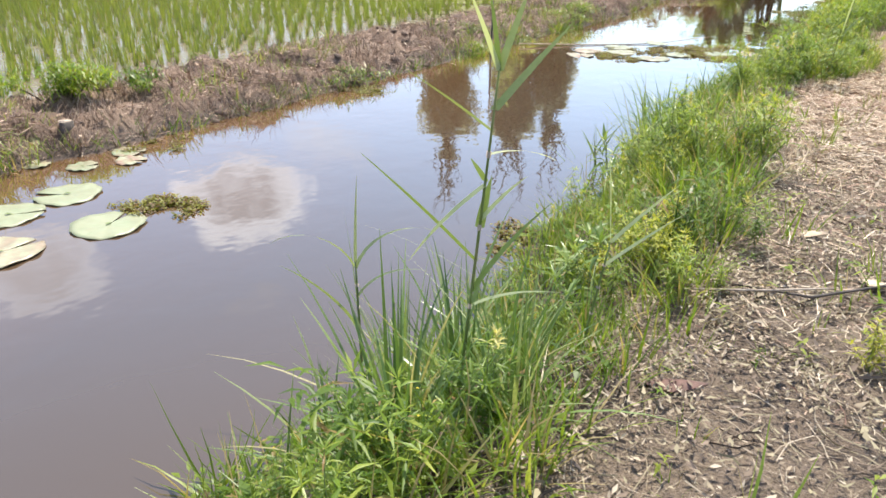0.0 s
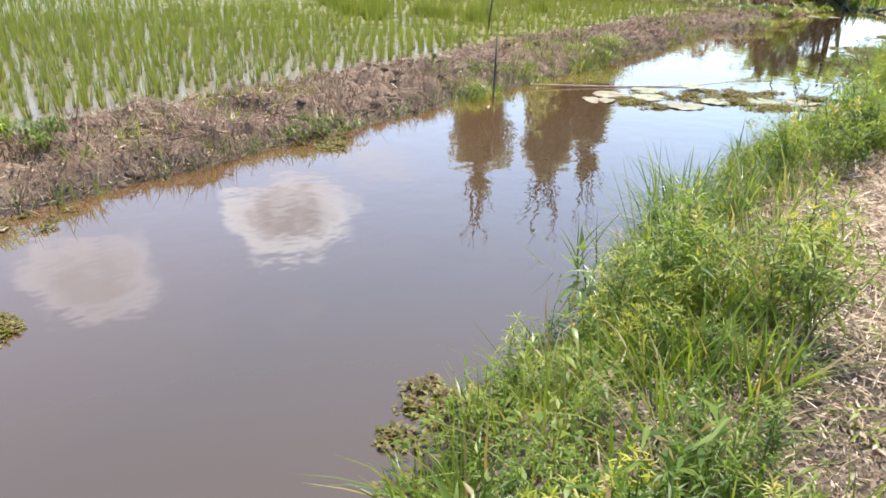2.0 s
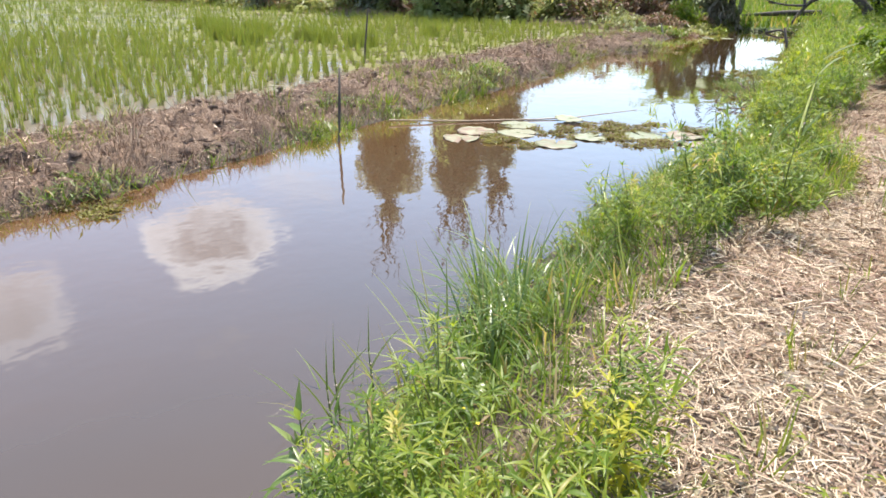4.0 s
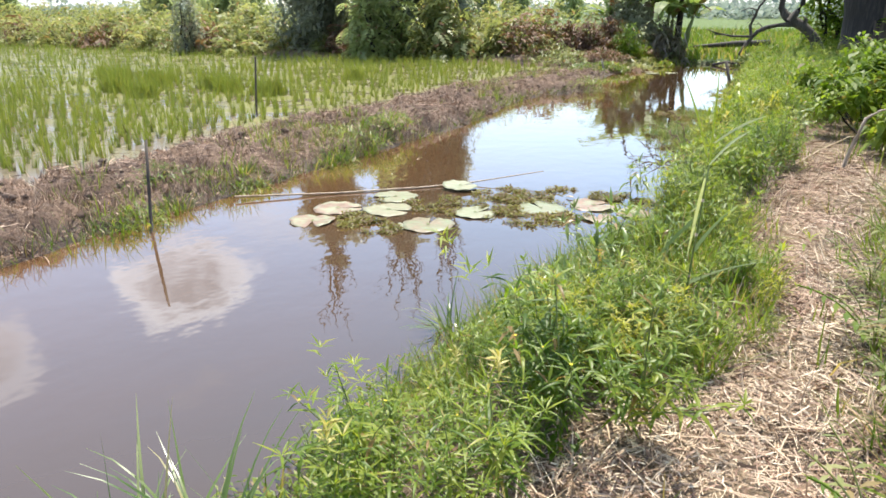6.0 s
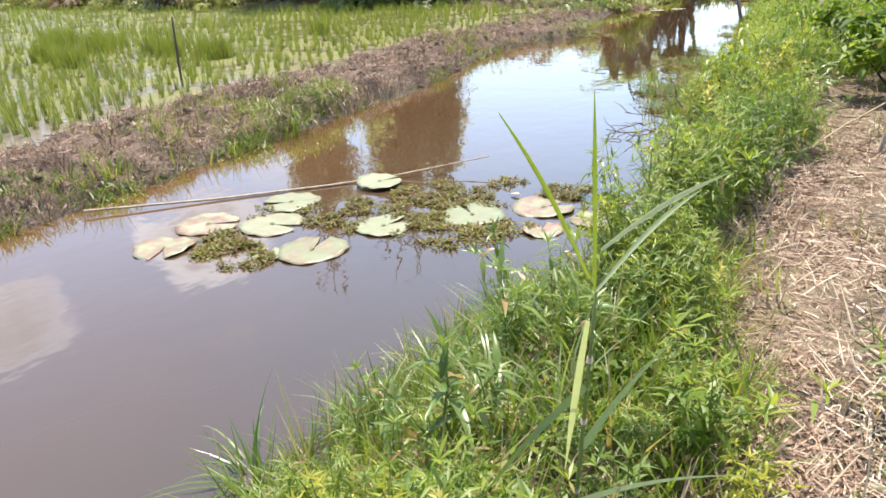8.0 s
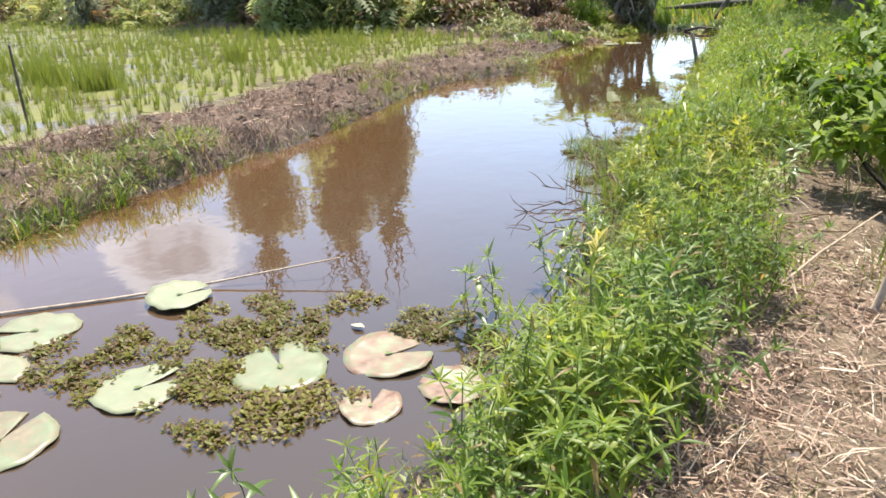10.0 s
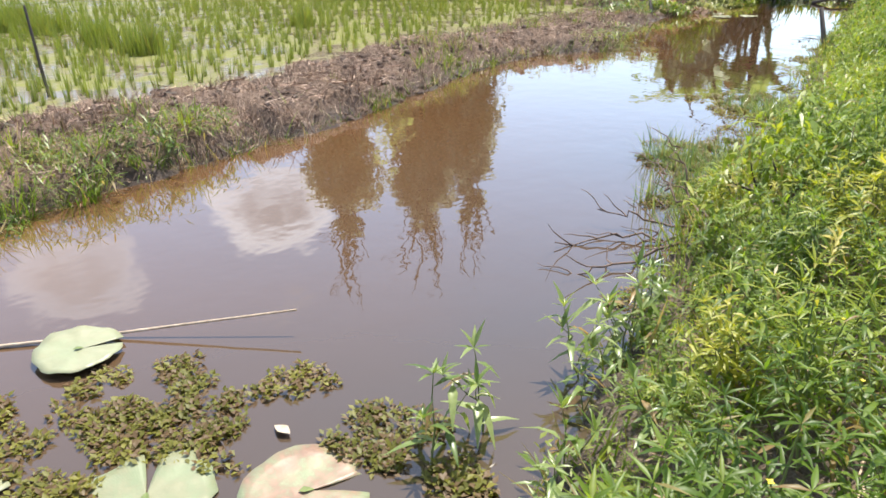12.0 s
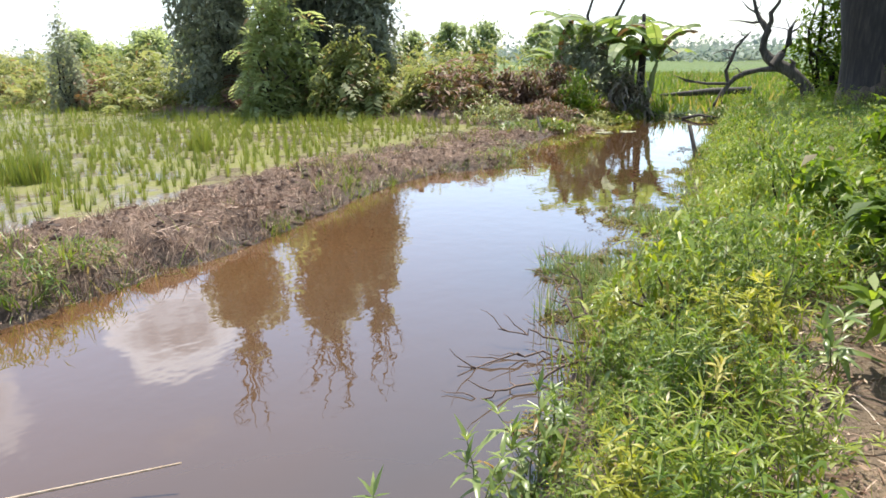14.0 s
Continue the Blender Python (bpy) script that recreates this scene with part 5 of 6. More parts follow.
def banana(x, y, height, n, lean):
    """A banana plant: a sheathed stem and big torn leaves."""
    ob = thing("banana_plant", (x, y, float(ground_z(x, y)) - 0.03))
    top = np.array((lean[0], lean[1], height * 0.5))
    part("stem", tube(wobble((0, 0, 0), top, 5, 0.03, r), [0.11, 0.1, 0.085, 0.07, 0.04], 8), STEM, ob)
    for k in range(n):
        L, w = height * r.uniform(0.45, 0.8), r.uniform(0.28, 0.44)
        pieces, a, p, rib = [], r.uniform(0.0, 0.9), np.zeros(3), []
        for i in range(11):
            rib.append(tuple(p))
            p = p + np.array((0, math.sin(a), math.cos(a))) * L / 10
            a += r.uniform(0.08, 0.26)
        for side in (-1, 1):
            hang = [r.uniform(0.02, 0.1) for i in range(12)]
            for i in range(1, 10):
                tear = 0.8 if r.random() < 0.3 else 1.0
                wa, wb = (w / 2 * math.sin(0.3 + 0.27 * q) for q in (i, i + 1))
                p0, p1 = np.array(rib[i]), np.array(rib[i + 1])
                q1 = p0 + (p1 - p0) * tear
                pieces.append((np.array([p0, p1, q1 + (side * wb, 0.05, -hang[i + 1]), p0 + (side * wa, 0.05, -hang[i])]), np.array([(0, 1, 2, 3)])))
        pieces.append(tube(rib, [0.018 - 0.0014 * i for i in range(11)], 4, False))
        part("leaf", put(join(pieces), top, k * 2.4 + r.normal(0, 0.3)), BROWN if k % 8 == 7 else BANANA, ob, "withered brown leaf" if k % 8 == 7 else "")
    return tagged(ob, "banana plant with torn arching green leaves", "banana plant", "banana clump")


for x, y, h, n, ln in ((-6.1, 32.9, 3.2, 9, (-0.25, 0)), (-5.2, 33.1, 2.9, 9, (0.2, 0)), (-4.5, 33.0, 2.6, 8, (0.3, 0)), (-5.7, 33.5, 3.3, 8, (0, 0)), (-6.7, 33.4, 2.6, 8, (-0.4, 0)), (-5.0, 33.6, 2.6, 8, (0, 0))):
    banana(x, y, h, n, ln)
shrub("dead_leaf_heap", -5.0, 32.5, 1.2, 0.7, 0.34, 0.05, 1400, DEADLEAF, "heap of grey dead hanging leaves below the banana plants", "bush", "", 1.8, mound=3.0)
shrub("creeper_mound", -6.7, 33.0, 2.3, 0.6, 0.17, 0.07, 1800, TREE, "dark creepers climbing among the banana plants", "creeper", "", 1.1, mound=3.0)
shrub("creeper_mound", -5.9, 32.6, 1.9, 0.95, 0.17, 0.07, 3600, TREE, "dark creepers climbing among the banana plants", "creeper", "", 1.1, mound=3.0)


def rod(name, pts, radii, mat, label, category, sides=7, group=""):
    """A single bent stick, stake or pole."""
    at = Vector(pts[0])
    vf = tube([tuple(Vector(p) - at) for p in pts], radii, sides)
    ob = new(name, mesh_of(name, vf[0], vf[1], mat))
    ob.location = at
    return tagged(ob, label, category, group)


rod("dead_post", [(-4.8, 33.6, 0.05), (-4.78, 33.6, 1.2), (-4.74, 33.6, 2.1), (-4.8, 33.6, 2.7)], [0.13, 0.11, 0.08, 0.05], BARK, "grey dead banana trunk standing upright", "post", 8)

for x, y, h, rad, mt in ((-5.9, 29.3, 0.3, 0.7, BROWN), (-6.6, 28.6, 0.35, 0.8, FERN), (-7.6, 29.4, 0.6, 0.8, FERN), (-5.3, 28.3, 0.22, 0.6, GRASS), (-5.6, 27.3, 0.2, 0.6, GRASS), (-5.1, 31.4, 0.4, 0.5, BROWN), (-5.0, 32.0, 0.4, 0.55, FERN), (-4.6, 32.3, 0.35, 0.45, GRASS), (-4.9, 30.6, 0.3, 0.45, FERN), (-4.45, 28.3, 0.2, 0.5, GRASS), (-4.9, 29.6, 0.2, 0.5, FERN), (-4.75, 28.9, 0.16, 0.5, BROWN), (-4.7, 31.0, 0.25, 0.5, GRASS), (-4.0, 32.7, 0.25, 0.5, GRASS), (-3.2, 32.8, 0.25, 0.5, GRASS), (-2.3, 32.9, 0.3, 0.5, GRASS)):
    shrub("low_bank_growth", x, y, h, rad, 0.14, 0.03, 1200, mt, "low tangled weeds covering the end of the mud bank", "weeds", "weeds at the canal's end", 1.0, mound=2.2)

# the fallen dead tree at the canal's end
snag = thing("fallen_dead_tree", (-0.75, 34.0, 0.1))


def limb(name, pts, radii, sides=7):
    pts = [tuple(np.array(p) - (-0.75, 34.0, 0.1)) for p in pts]
    return part(name, tube(pts, [0.64 * q for q in radii], sides), DEADWOOD, snag)


limb("trunk", [(-0.45, 34.0, 0.2), (-0.64, 33.95, 0.75), (-0.86, 33.9, 1.0), (-1.1, 33.9, 1.2), (-1.4, 33.9, 1.34), (-1.62, 33.9, 1.52), (-1.75, 33.9, 1.72), (-1.74, 33.9, 1.96), (-1.67, 33.88, 2.16), (-1.79, 33.85, 2.34), (-1.9, 33.9, 2.46), (-2.0, 33.95, 2.66), (-2.08, 33.9, 2.93), (-2.0, 33.85, 3.2)], [0.32, 0.26, 0.22, 0.24, 0.26, 0.2, 0.15, 0.14, 0.15, 0.12, 0.1, 0.08, 0.06, 0.02], 9)
limb("branch", [(-1.44, 33.8, 1.34), (-1.26, 33.75, 1.6), (-1.14, 33.8, 1.83), (-1.16, 33.85, 2.14), (-1.05, 33.8, 2.4)], [0.2, 0.15, 0.13, 0.09, 0.03], 7)
limb("branch", [(-1.69, 33.85, 2.18), (-1.6, 33.8, 2.4), (-1.63, 33.75, 2.58), (-1.47, 33.8, 2.82), (-1.4, 33.8, 3.1)], [0.12, 0.1, 0.1, 0.07, 0.03], 7)
limb("branch", [(-1.8, 33.85, 2.4), (-2.04, 33.8, 2.37), (-2.35, 33.8, 2.43), (-2.75, 33.8, 2.44)], [0.06, 0.05, 0.03, 0.012], 5)
limb("branch", [(-1.3, 33.9, 1.24), (-1.55, 33.75, 1.22), (-1.76, 33.65, 1.2), (-2.06, 33.6, 1.13), (-2.31, 33.6, 1.0), (-2.44, 33.55, 0.83), (-2.58, 33.5, 0.61), (-2.68, 33.4, 0.39), (-2.86, 33.3, 0.12), (-3.13, 33.1, 0.02), (-3.45, 32.9, -0.06), (-3.72, 32.7, -0.12)], [0.16, 0.11, 0.09, 0.11, 0.1, 0.08, 0.11, 0.08, 0.08, 0.06, 0.06, 0.03], 8)
limb("branch", [(-2.45, 33.55, 0.83), (-2.53, 33.5, 1.19), (-2.41, 33.45, 1.48), (-2.33, 33.5, 1.76), (-2.12, 33.5, 2.03), (-2.0, 33.5, 2.16)], [0.09, 0.07, 0.07, 0.055, 0.045, 0.015], 6)
limb("branch", [(-2.43, 33.5, 0.86), (-3.0, 33.45, 0.86), (-3.51, 33.5, 0.94), (-3.85, 33.5, 1.07)], [0.07, 0.06, 0.045, 0.015], 6)
limb("branch", [(-2.36, 33.5, 1.66), (-2.6, 33.45, 1.72), (-2.9, 33.4, 1.6)], [0.035, 0.025, 0.01], 5)
limb("branch", [(-1.05, 33.85, 1.2), (-0.98, 33.8, 1.38), (-1.08, 33.8, 1.46)], [0.13, 0.08, 0.03], 6)
limb("branch", [(-2.0, 33.9, 2.62), (-2.2, 33.9, 2.74), (-2.36, 33.9, 2.92)], [0.05, 0.035, 0.012], 5)
limb("branch", [(-1.12, 33.8, 2.1), (-0.95, 33.8, 2.22), (-0.86, 33.8, 2.4)], [0.045, 0.03, 0.012], 5)
limb("branch", [(-2.6, 33.4, 0.5), (-2.46, 33.3, 0.25), (-2.47, 33.2, -0.15)], [0.035, 0.03, 0.012], 5)
r_twig = np.random.default_rng(31)
for at, n in (((-2.41, 33.5, 1.48), 3), ((-3.0, 33.45, 0.86), 4), ((-3.51, 33.5, 0.94), 3), ((-2.06, 33.6, 1.13), 3), ((-2.04, 33.8, 2.37), 3), ((-1.16, 33.85, 2.14), 2), ((-2.0, 33.95, 2.66), 3), ((-2.86, 33.3, 0.12), 3), ((-2.12, 33.5, 2.03), 2)):
    for k in range(n):
        tip = np.array(at) + r_twig.normal(0, 0.28, 3) * (1.2, 0.4, 0.9) + (-0.12, 0, 0.08)
        limb("twig", wobble(at, tip, 5, 0.03, r_twig), [0.022, 0.018, 0.015, 0.011, 0.006], 4)
tagged(snag, "fallen bare dead tree with crooked grey limbs over the canal's end", "dead tree")
rod("fallen_log", [(-5.05, 36.5, 0.36), (-4.27, 36.5, 0.42), (-3.44, 36.4, 0.5), (-2.32, 36.5, 0.56)], [0.03, 0.08, 0.11, 0.1], DEADWOOD, "grey fallen log lying in the grass", "log", 8)
for a, b, c in (((-4.63, 31.6, 0.06), (-4.54, 31.6, 0.33), (-4.64, 31.6, 0.53)), ((-5.46, 31.6, 0.0), (-5.01, 31.6, 0.09), (-4.6, 31.6, 0.08)), ((-5.2, 31.3, 0.05), (-4.8, 31.4, 0.4), (-4.95, 31.5, 0.65)), ((-3.3, 32.4, 0.02), (-2.9, 32.4, 0.12), (-2.0, 32.3, 0.05)), ((-4.95, 27.2, 0.0), (-5.0, 27.3, 0.2), (-5.08, 27.35, 0.42))):
    rod("dead_branch", [a, b, c], [0.045, 0.035, 0.015], DEADWOOD, "crooked dead branch at the water's edge", "branch", 6, "dead branches")

for pts in ([(-5.9, 33.3, 1.5), (-5.5, 33.3, 2.6), (-5.15, 33.3, 3.3), (-4.7, 33.3, 3.7)], [(-6.1, 33.3, 1.6), (-6.3, 33.3, 2.7), (-6.1, 33.3, 3.3), (-5.6, 33.3, 3.6)]):
    rod("dead_branch", pts, [0.05, 0.045, 0.035, 0.015], DEADWOOD, "bare dark branch rising out of the banana clump", "branch", 6, "dead branches")
# stakes and poles
rod("wooden_stake", [(-3.01, 11.86, -0.1), (-3.04, 11.92, 0.35), (-3.08, 11.98, 0.72)], [0.014, 0.0135, 0.011], POST, "thin dark wooden stake in the mud bank", "stake", 6, "stakes")
rod("wooden_stake", [(-6.74, 16.5, -0.05), (-6.66, 16.45, 0.4), (-6.52, 16.38, 1.02)], [0.019, 0.018, 0.013], POST, "thin dark wooden stake at the paddy's edge", "stake", 6, "stakes")
rod("wooden_stake", [(-1.02, 24.1, -0.4), (-1.12, 24.12, 0.25), (-1.24, 24.15, 0.66)], [0.034, 0.031, 0.028], POST, "short dark post leaning in the water", "stake", 8, "stakes")
rod("floating_pole", [(-3.2, 12.9, 0.04), (-2.55, 13.6, 0.012), (-2.0, 14.22, 0.01), (-1.7, 14.58, 0.016), (-1.09, 15.13, 0.11)], [0.0095, 0.009, 0.0085, 0.007, 0.0045], POLE, "long pale dry cane floating on the water", "pole", 7)
rod("leaning_branch", [(1.56, 15.05, 0.38), (1.6, 15.08, 0.6), (1.67, 15.1, 0.86), (1.76, 15.1, 0.93), (1.85, 15.1, 0.95)], [0.016, 0.015, 0.013, 0.008, 0.005], GREYWOOD, "pale barkless branch stuck in the ground at the path's end", "branch", 7)
rod("fallen_stick", [(2.1, 15.4, 0.58), (2.6, 15.1, 0.72), (3.1, 14.9, 0.78)], [0.014, 0.012, 0.006], GREYWOOD, "thin dry stick lying among the weeds", "stick", 5)
rod("fallen_stick", [(1.9, 6.15, 0.44), (2.15, 6.2, 0.45), (2.4, 6.42, 0.5), (2.75, 6.5, 0.52)], [0.003, 0.0055, 0.005, 0.0025], POST, "dark crooked stick lying on the path", "stick", 6)
rod("fallen_stick", [(1.8, 6.0, 0.45), (2.0, 6.12, 0.46), (2.2, 6.3, 0.46)], [0.003, 0.005, 0.003], GREYWOOD, "pale thin stick lying on the path", "stick", 5)
rod("dry_stalk", [(1.2, 15.0, 0.44), (1.35, 15.4, 0.52), (1.55, 15.85, 0.6)], [0.006, 0.006, 0.004], POLE, "pale dry stalk lying on the straw", "stick", 5)

# a drowned dead branch beside the bank
r = np.random.default_rng(5)
twig = thing("drowned_branch", (-0.1, 17.0, 0.0))
boughs = (((0.25, -0.1, 0.2), (-0.1, 0.05, 0.03), (-0.35, -0.1, 0.05), (-0.58, -0.38, 0.03)), ((0.2, 0.1, 0.16), (-0.2, 0.2, 0.05), (-0.38, 0.1, 0.12), (-0.56, 0.06, 0.1)), ((0.15, 0.2, 0.1), (-0.2, 0.35, 0.14), (-0.36, 0.52, 0.2), (-0.5, 0.74, 0.26)), ((0.2, 0.0, 0.12), (-0.1, -0.25, 0.04), (-0.22, -0.5, 0.03), (-0.3, -0.66, -0.01)), ((0.1, 0.3, 0.12), (-0.15, 0.42, 0.16), (-0.22, 0.5, 0.3), (-0.32, 0.55, 0.42)))
for pts in boughs:
    line = []
    for a, b in zip(pts[:-1], pts[1:]):
        line += wobble(a, b, 5, 0.022, r)[:-1]
    line.append(pts[-1])
    n = len(line)
    bough = part("bough", tube(line, [0.0095 - 0.0068 * i / n for i in range(n)], 6), DROWNED, twig)
    for i in range(3, n - 1, 2):
        a = np.array(line[i])
        w = r.uniform(1.6, 4.6)
        b = a + np.array((math.cos(w), math.sin(w), r.uniform(-0.1, 0.9))) * r.uniform(0.08, 0.24)
        part("twig", tube(wobble(a, b, 5, 0.012, r), [0.0045, 0.004, 0.0035, 0.0025, 0.0014], 4), DROWNED, bough)
tagged(twig, "crooked brown bare branch reaching out of the water by the bank", "branch")


# ---- reeds ----
def reed(name, at, top, leaves, label):
    """A jointed cane with long flat leaves: each leaf is (height share, heading, lean, length, width, curl)."""
    ob = thing(name, at)
    top = np.array(top) - np.array(at)
    pts = [tuple(top * t) for t in np.linspace(0, 1, 7)]
    part("cane", tube(pts, [0.0055, 0.005, 0.0046, 0.0042, 0.0038, 0.0032, 0.0025], 7), STEM, ob)
    for t, w, lean, L, wd, curl in leaves:
        bleached = wd > 0.03
        part("leaf", put(blade(L, wd * 0.4 if bleached else wd * 0.95, lean, curl, 9, 0.4, 1.0), top * t, radians(w)), PALEBLADE if bleached else REED, ob, "bleached whitish blade" if bleached else "")
    for t in (0.35, 0.6, 0.8):
        part("node", tube([tuple(top * (t - 0.008)), tuple(top * (t + 0.008))], [0.0058, 0.0058], 7), GREYWOOD, ob, "pale joint of the cane")
    return tagged(ob, label, "reed", "reeds")


reed("reed", (1.4, 5.12, 0.3), (1.56, 5.02, 1.33), [(1.0, 127, 0.36, 0.19, 0.035, 0.1), (1.0, 110, 0.12, 0.17, 0.016, 0.1), (1.0, -53, 0.3, 0.19, 0.02, 0.05), (0.91, -53, 0.68, 0.26, 0.024, 0.05), (0.86, 140, 0.9, 0.26, 0.01, 0.1), (0.8, -53, 1.3, 0.17, 0.031, 0.8), (0.73, 127, 0.5, 0.07, 0.02, 0.2), (0.72, 120, 2.3, 0.3, 0.034, 0.3), (0.62, -60, 0.6, 0.17, 0.032, 0.3), (0.6, -40, 0.15, 0.14, 0.026, 0.1), (0.5, 127, 0.75, 0.42, 0.018, 0.1), (0.45, 100, 1.2, 0.4, 0.033, 0.4), (0.4, -60, 0.5, 0.34, 0.018, 0.3), (0.3, 10, 0.6, 0.4, 0.018, 0.6), (0.35, -100, 0.9, 0.35, 0.034, 0.4), (0.3, 80, 1.1, 0.42, 0.032, 0.3)], "tall reed with a dark jointed cane and long blades")
reed("reed", (1.06, 5.05, 0.3), (1.1, 5.0, 0.72), [(1.0, 10, 0.05, 0.26, 0.01, 0.1), (0.95, 127, 0.5, 0.3, 0.012, 1.8), (0.95, -53, 0.4, 0.3, 0.012, 1.6), (0.7, -80, 0.6, 0.3, 0.012, 1.0), (0.6, 60, 0.3, 0.35, 0.014, 0.3), (0.4, 150, 0.5, 0.35, 0.013, 0.5)], "slender green reed at the canal's edge")
reed("reed", (1.62, 5.5, 0.38), (1.68, 5.48, 0.78), [(1.0, -50, 0.75, 0.26, 0.034, 0.1), (1.0, 60, 0.15, 0.26, 0.034, 0.1), (0.8, -55, 0.85, 0.28, 0.033, 0.1), (0.6, 90, 0.6, 0.26, 0.014, 0.5)], "short reed with broad pointed blades")
tall_reed = reed("reed", (1.24, 11.46, 0.38), (1.29, 11.42, 1.11), [(0.72, 140, 2.2, 0.3, 0.02, 0.3), (0.5, -20, 0.9, 0.34, 0.022, 0.5), (0.35, 120, 1.0, 0.35, 0.016, 0.6), (0.3, -70, 1.0, 0.36, 0.018, 0.5)], "tall reed with long pale and green blades beside the path")
for a, b, wide, mat, note in (((1.305, 11.395, 1.2), (1.443, 11.62, 1.285), 0.0085, PALEBLADE, "bleached whitish blade"), ((1.29, 11.42, 1.11), (1.36, 11.8, 1.19), 0.0095, PALEBLADE, "bleached whitish blade"), ((1.285, 11.4, 1.14), (1.208, 11.233, 1.454), 0.007, GRASS, ""), ((1.295, 11.4, 1.12), (1.301, 11.352, 1.469), 0.007, GRASS, ""), ((1.285, 11.4, 1.06), (1.25, 11.4, 0.72), 0.013, PALEBLADE, "bleached whitish blade")):
    a, b = np.array(a) - (1.24, 11.46, 0.38), np.array(b) - (1.24, 11.46, 0.38)
    across = np.cross(b - a, (-0.55, 0.78, -0.3))
    across /= np.linalg.norm(across)
    fold = np.cross(across, b - a)
    fold /= np.linalg.norm(fold)
    V = []
    for t in np.linspace(0, 1, 8):
        q = a + (b - a) * t + (0, 0, 0.05 * math.sin(t * 3.14) * float(np.linalg.norm(b - a)))
        h = wide / 2 * (0.55 + 0.45 * math.sin(t * 3.0)) * (1 - t ** 5) + 0.0005
        V += [q - across * h, q + fold * h * 0.35, q + across * h]
    part("leaf", (np.array(V), np.array([(3 * i + k, 3 * i + k + 1, 3 * i + k + 4, 3 * i + k + 3) for i in range(7) for k in (0, 1)])), mat, tall_reed, note)
for x, y in ((0.3, 8.35), (0.36, 8.25), (0.3, 8.55)):
    reed("reed", (x, y, -0.05), (x - 0.03, y, 0.2), [(1.0, 40, 0.15, 0.2, 0.012, 0.2), (0.7, -60, 0.4, 0.25, 0.01, 0.4), (0.5, 140, 0.4, 0.25, 0.01, 0.3)], "short dark reed standing in the shallow water")


# ---- floating leaves and water weed ----
def lily_pad(x, y, dia, turn, z=0.006, decay=0.15, cup=0.01, tilt=0.0, name="lily_pad", label="round pale green water-lily leaf floating on the canal"):
    """A round floating leaf with a notch, a wavy rim and some thickness."""
    n, rings, cut = 40, 5, r.uniform(0.1, 0.28)
    V, UV = [(0, 0, 0.0)], [(0, 0)]
    ph = r.random(4) * 6.28
    for k in range(1, rings + 1):
        q = k / rings
        for i in range(n + 1):
            a = cut * q ** 0.5 + (2 * math.pi - 2 * cut * q ** 0.5) * i / n
            rad = dia / 2 * q * (1 + 0.035 * q * math.sin(3 * a + ph[0]) + 0.02 * q * math.sin(7 * a + ph[1]) + 0.012 * q * r.normal())
            zz = cup * q ** 3 * (0.5 + math.sin(2 * a + ph[2])) + 0.004 * q * q * math.sin(9 * a + ph[3])
            V.append((rad * math.cos(a), rad * math.sin(a), zz))
            UV.append((a, q))
    tri = [(0, 1 + i, 2 + i) for i in range(n)]
    quad = [(1 + (k - 1) * (n + 1) + i, 1 + k * (n + 1) + i, 2 + k * (n + 1) + i, 2 + (k - 1) * (n + 1) + i) for k in range(1, rings) for i in range(n)]
    me = bpy.data.meshes.new(name)
    bm = bmesh.new()
    verts = [bm.verts.new(v) for v in V]
    uv = bm.loops.layers.uv.new("UVMap")
    for f in tri + quad:
        face = bm.faces.new([verts[i] for i in f])
        face.smooth = True
        for loop, i in zip(face.loops, f):
            loop[uv].uv = UV[i]
    low = bmesh.ops.extrude_face_region(bm, geom=list(bm.faces))
    for v in [g for g in low["geom"] if isinstance(g, bmesh.types.BMVert)]:
        v.co.z += 0.002
    bmesh.ops.recalc_face_normals(bm, faces=list(bm.faces))
    bm.to_mesh(me)
    bm.free()
    me.attributes.new("decay", "FLOAT", "POINT").data.foreach_set("value", np.full(len(me.vertices), decay, np.float32))
    me.materials.append(LILY)
    ob = new(name, me)
    ob.matrix_basis = Matrix.Translation((x, y, z)) @ Euler((tilt, tilt * 0.5, turn)).to_matrix().to_4x4()
    hub = part("leaf_centre", put(leaf(dia * 0.12, dia * 0.07, 0.1, 0.4, 4), (-dia * 0.05, 0, 0.007), -1.57), STEM, ob, "green spot where the stalk joins")
    return tagged(ob, label, "water lily", "floating lily leaves")


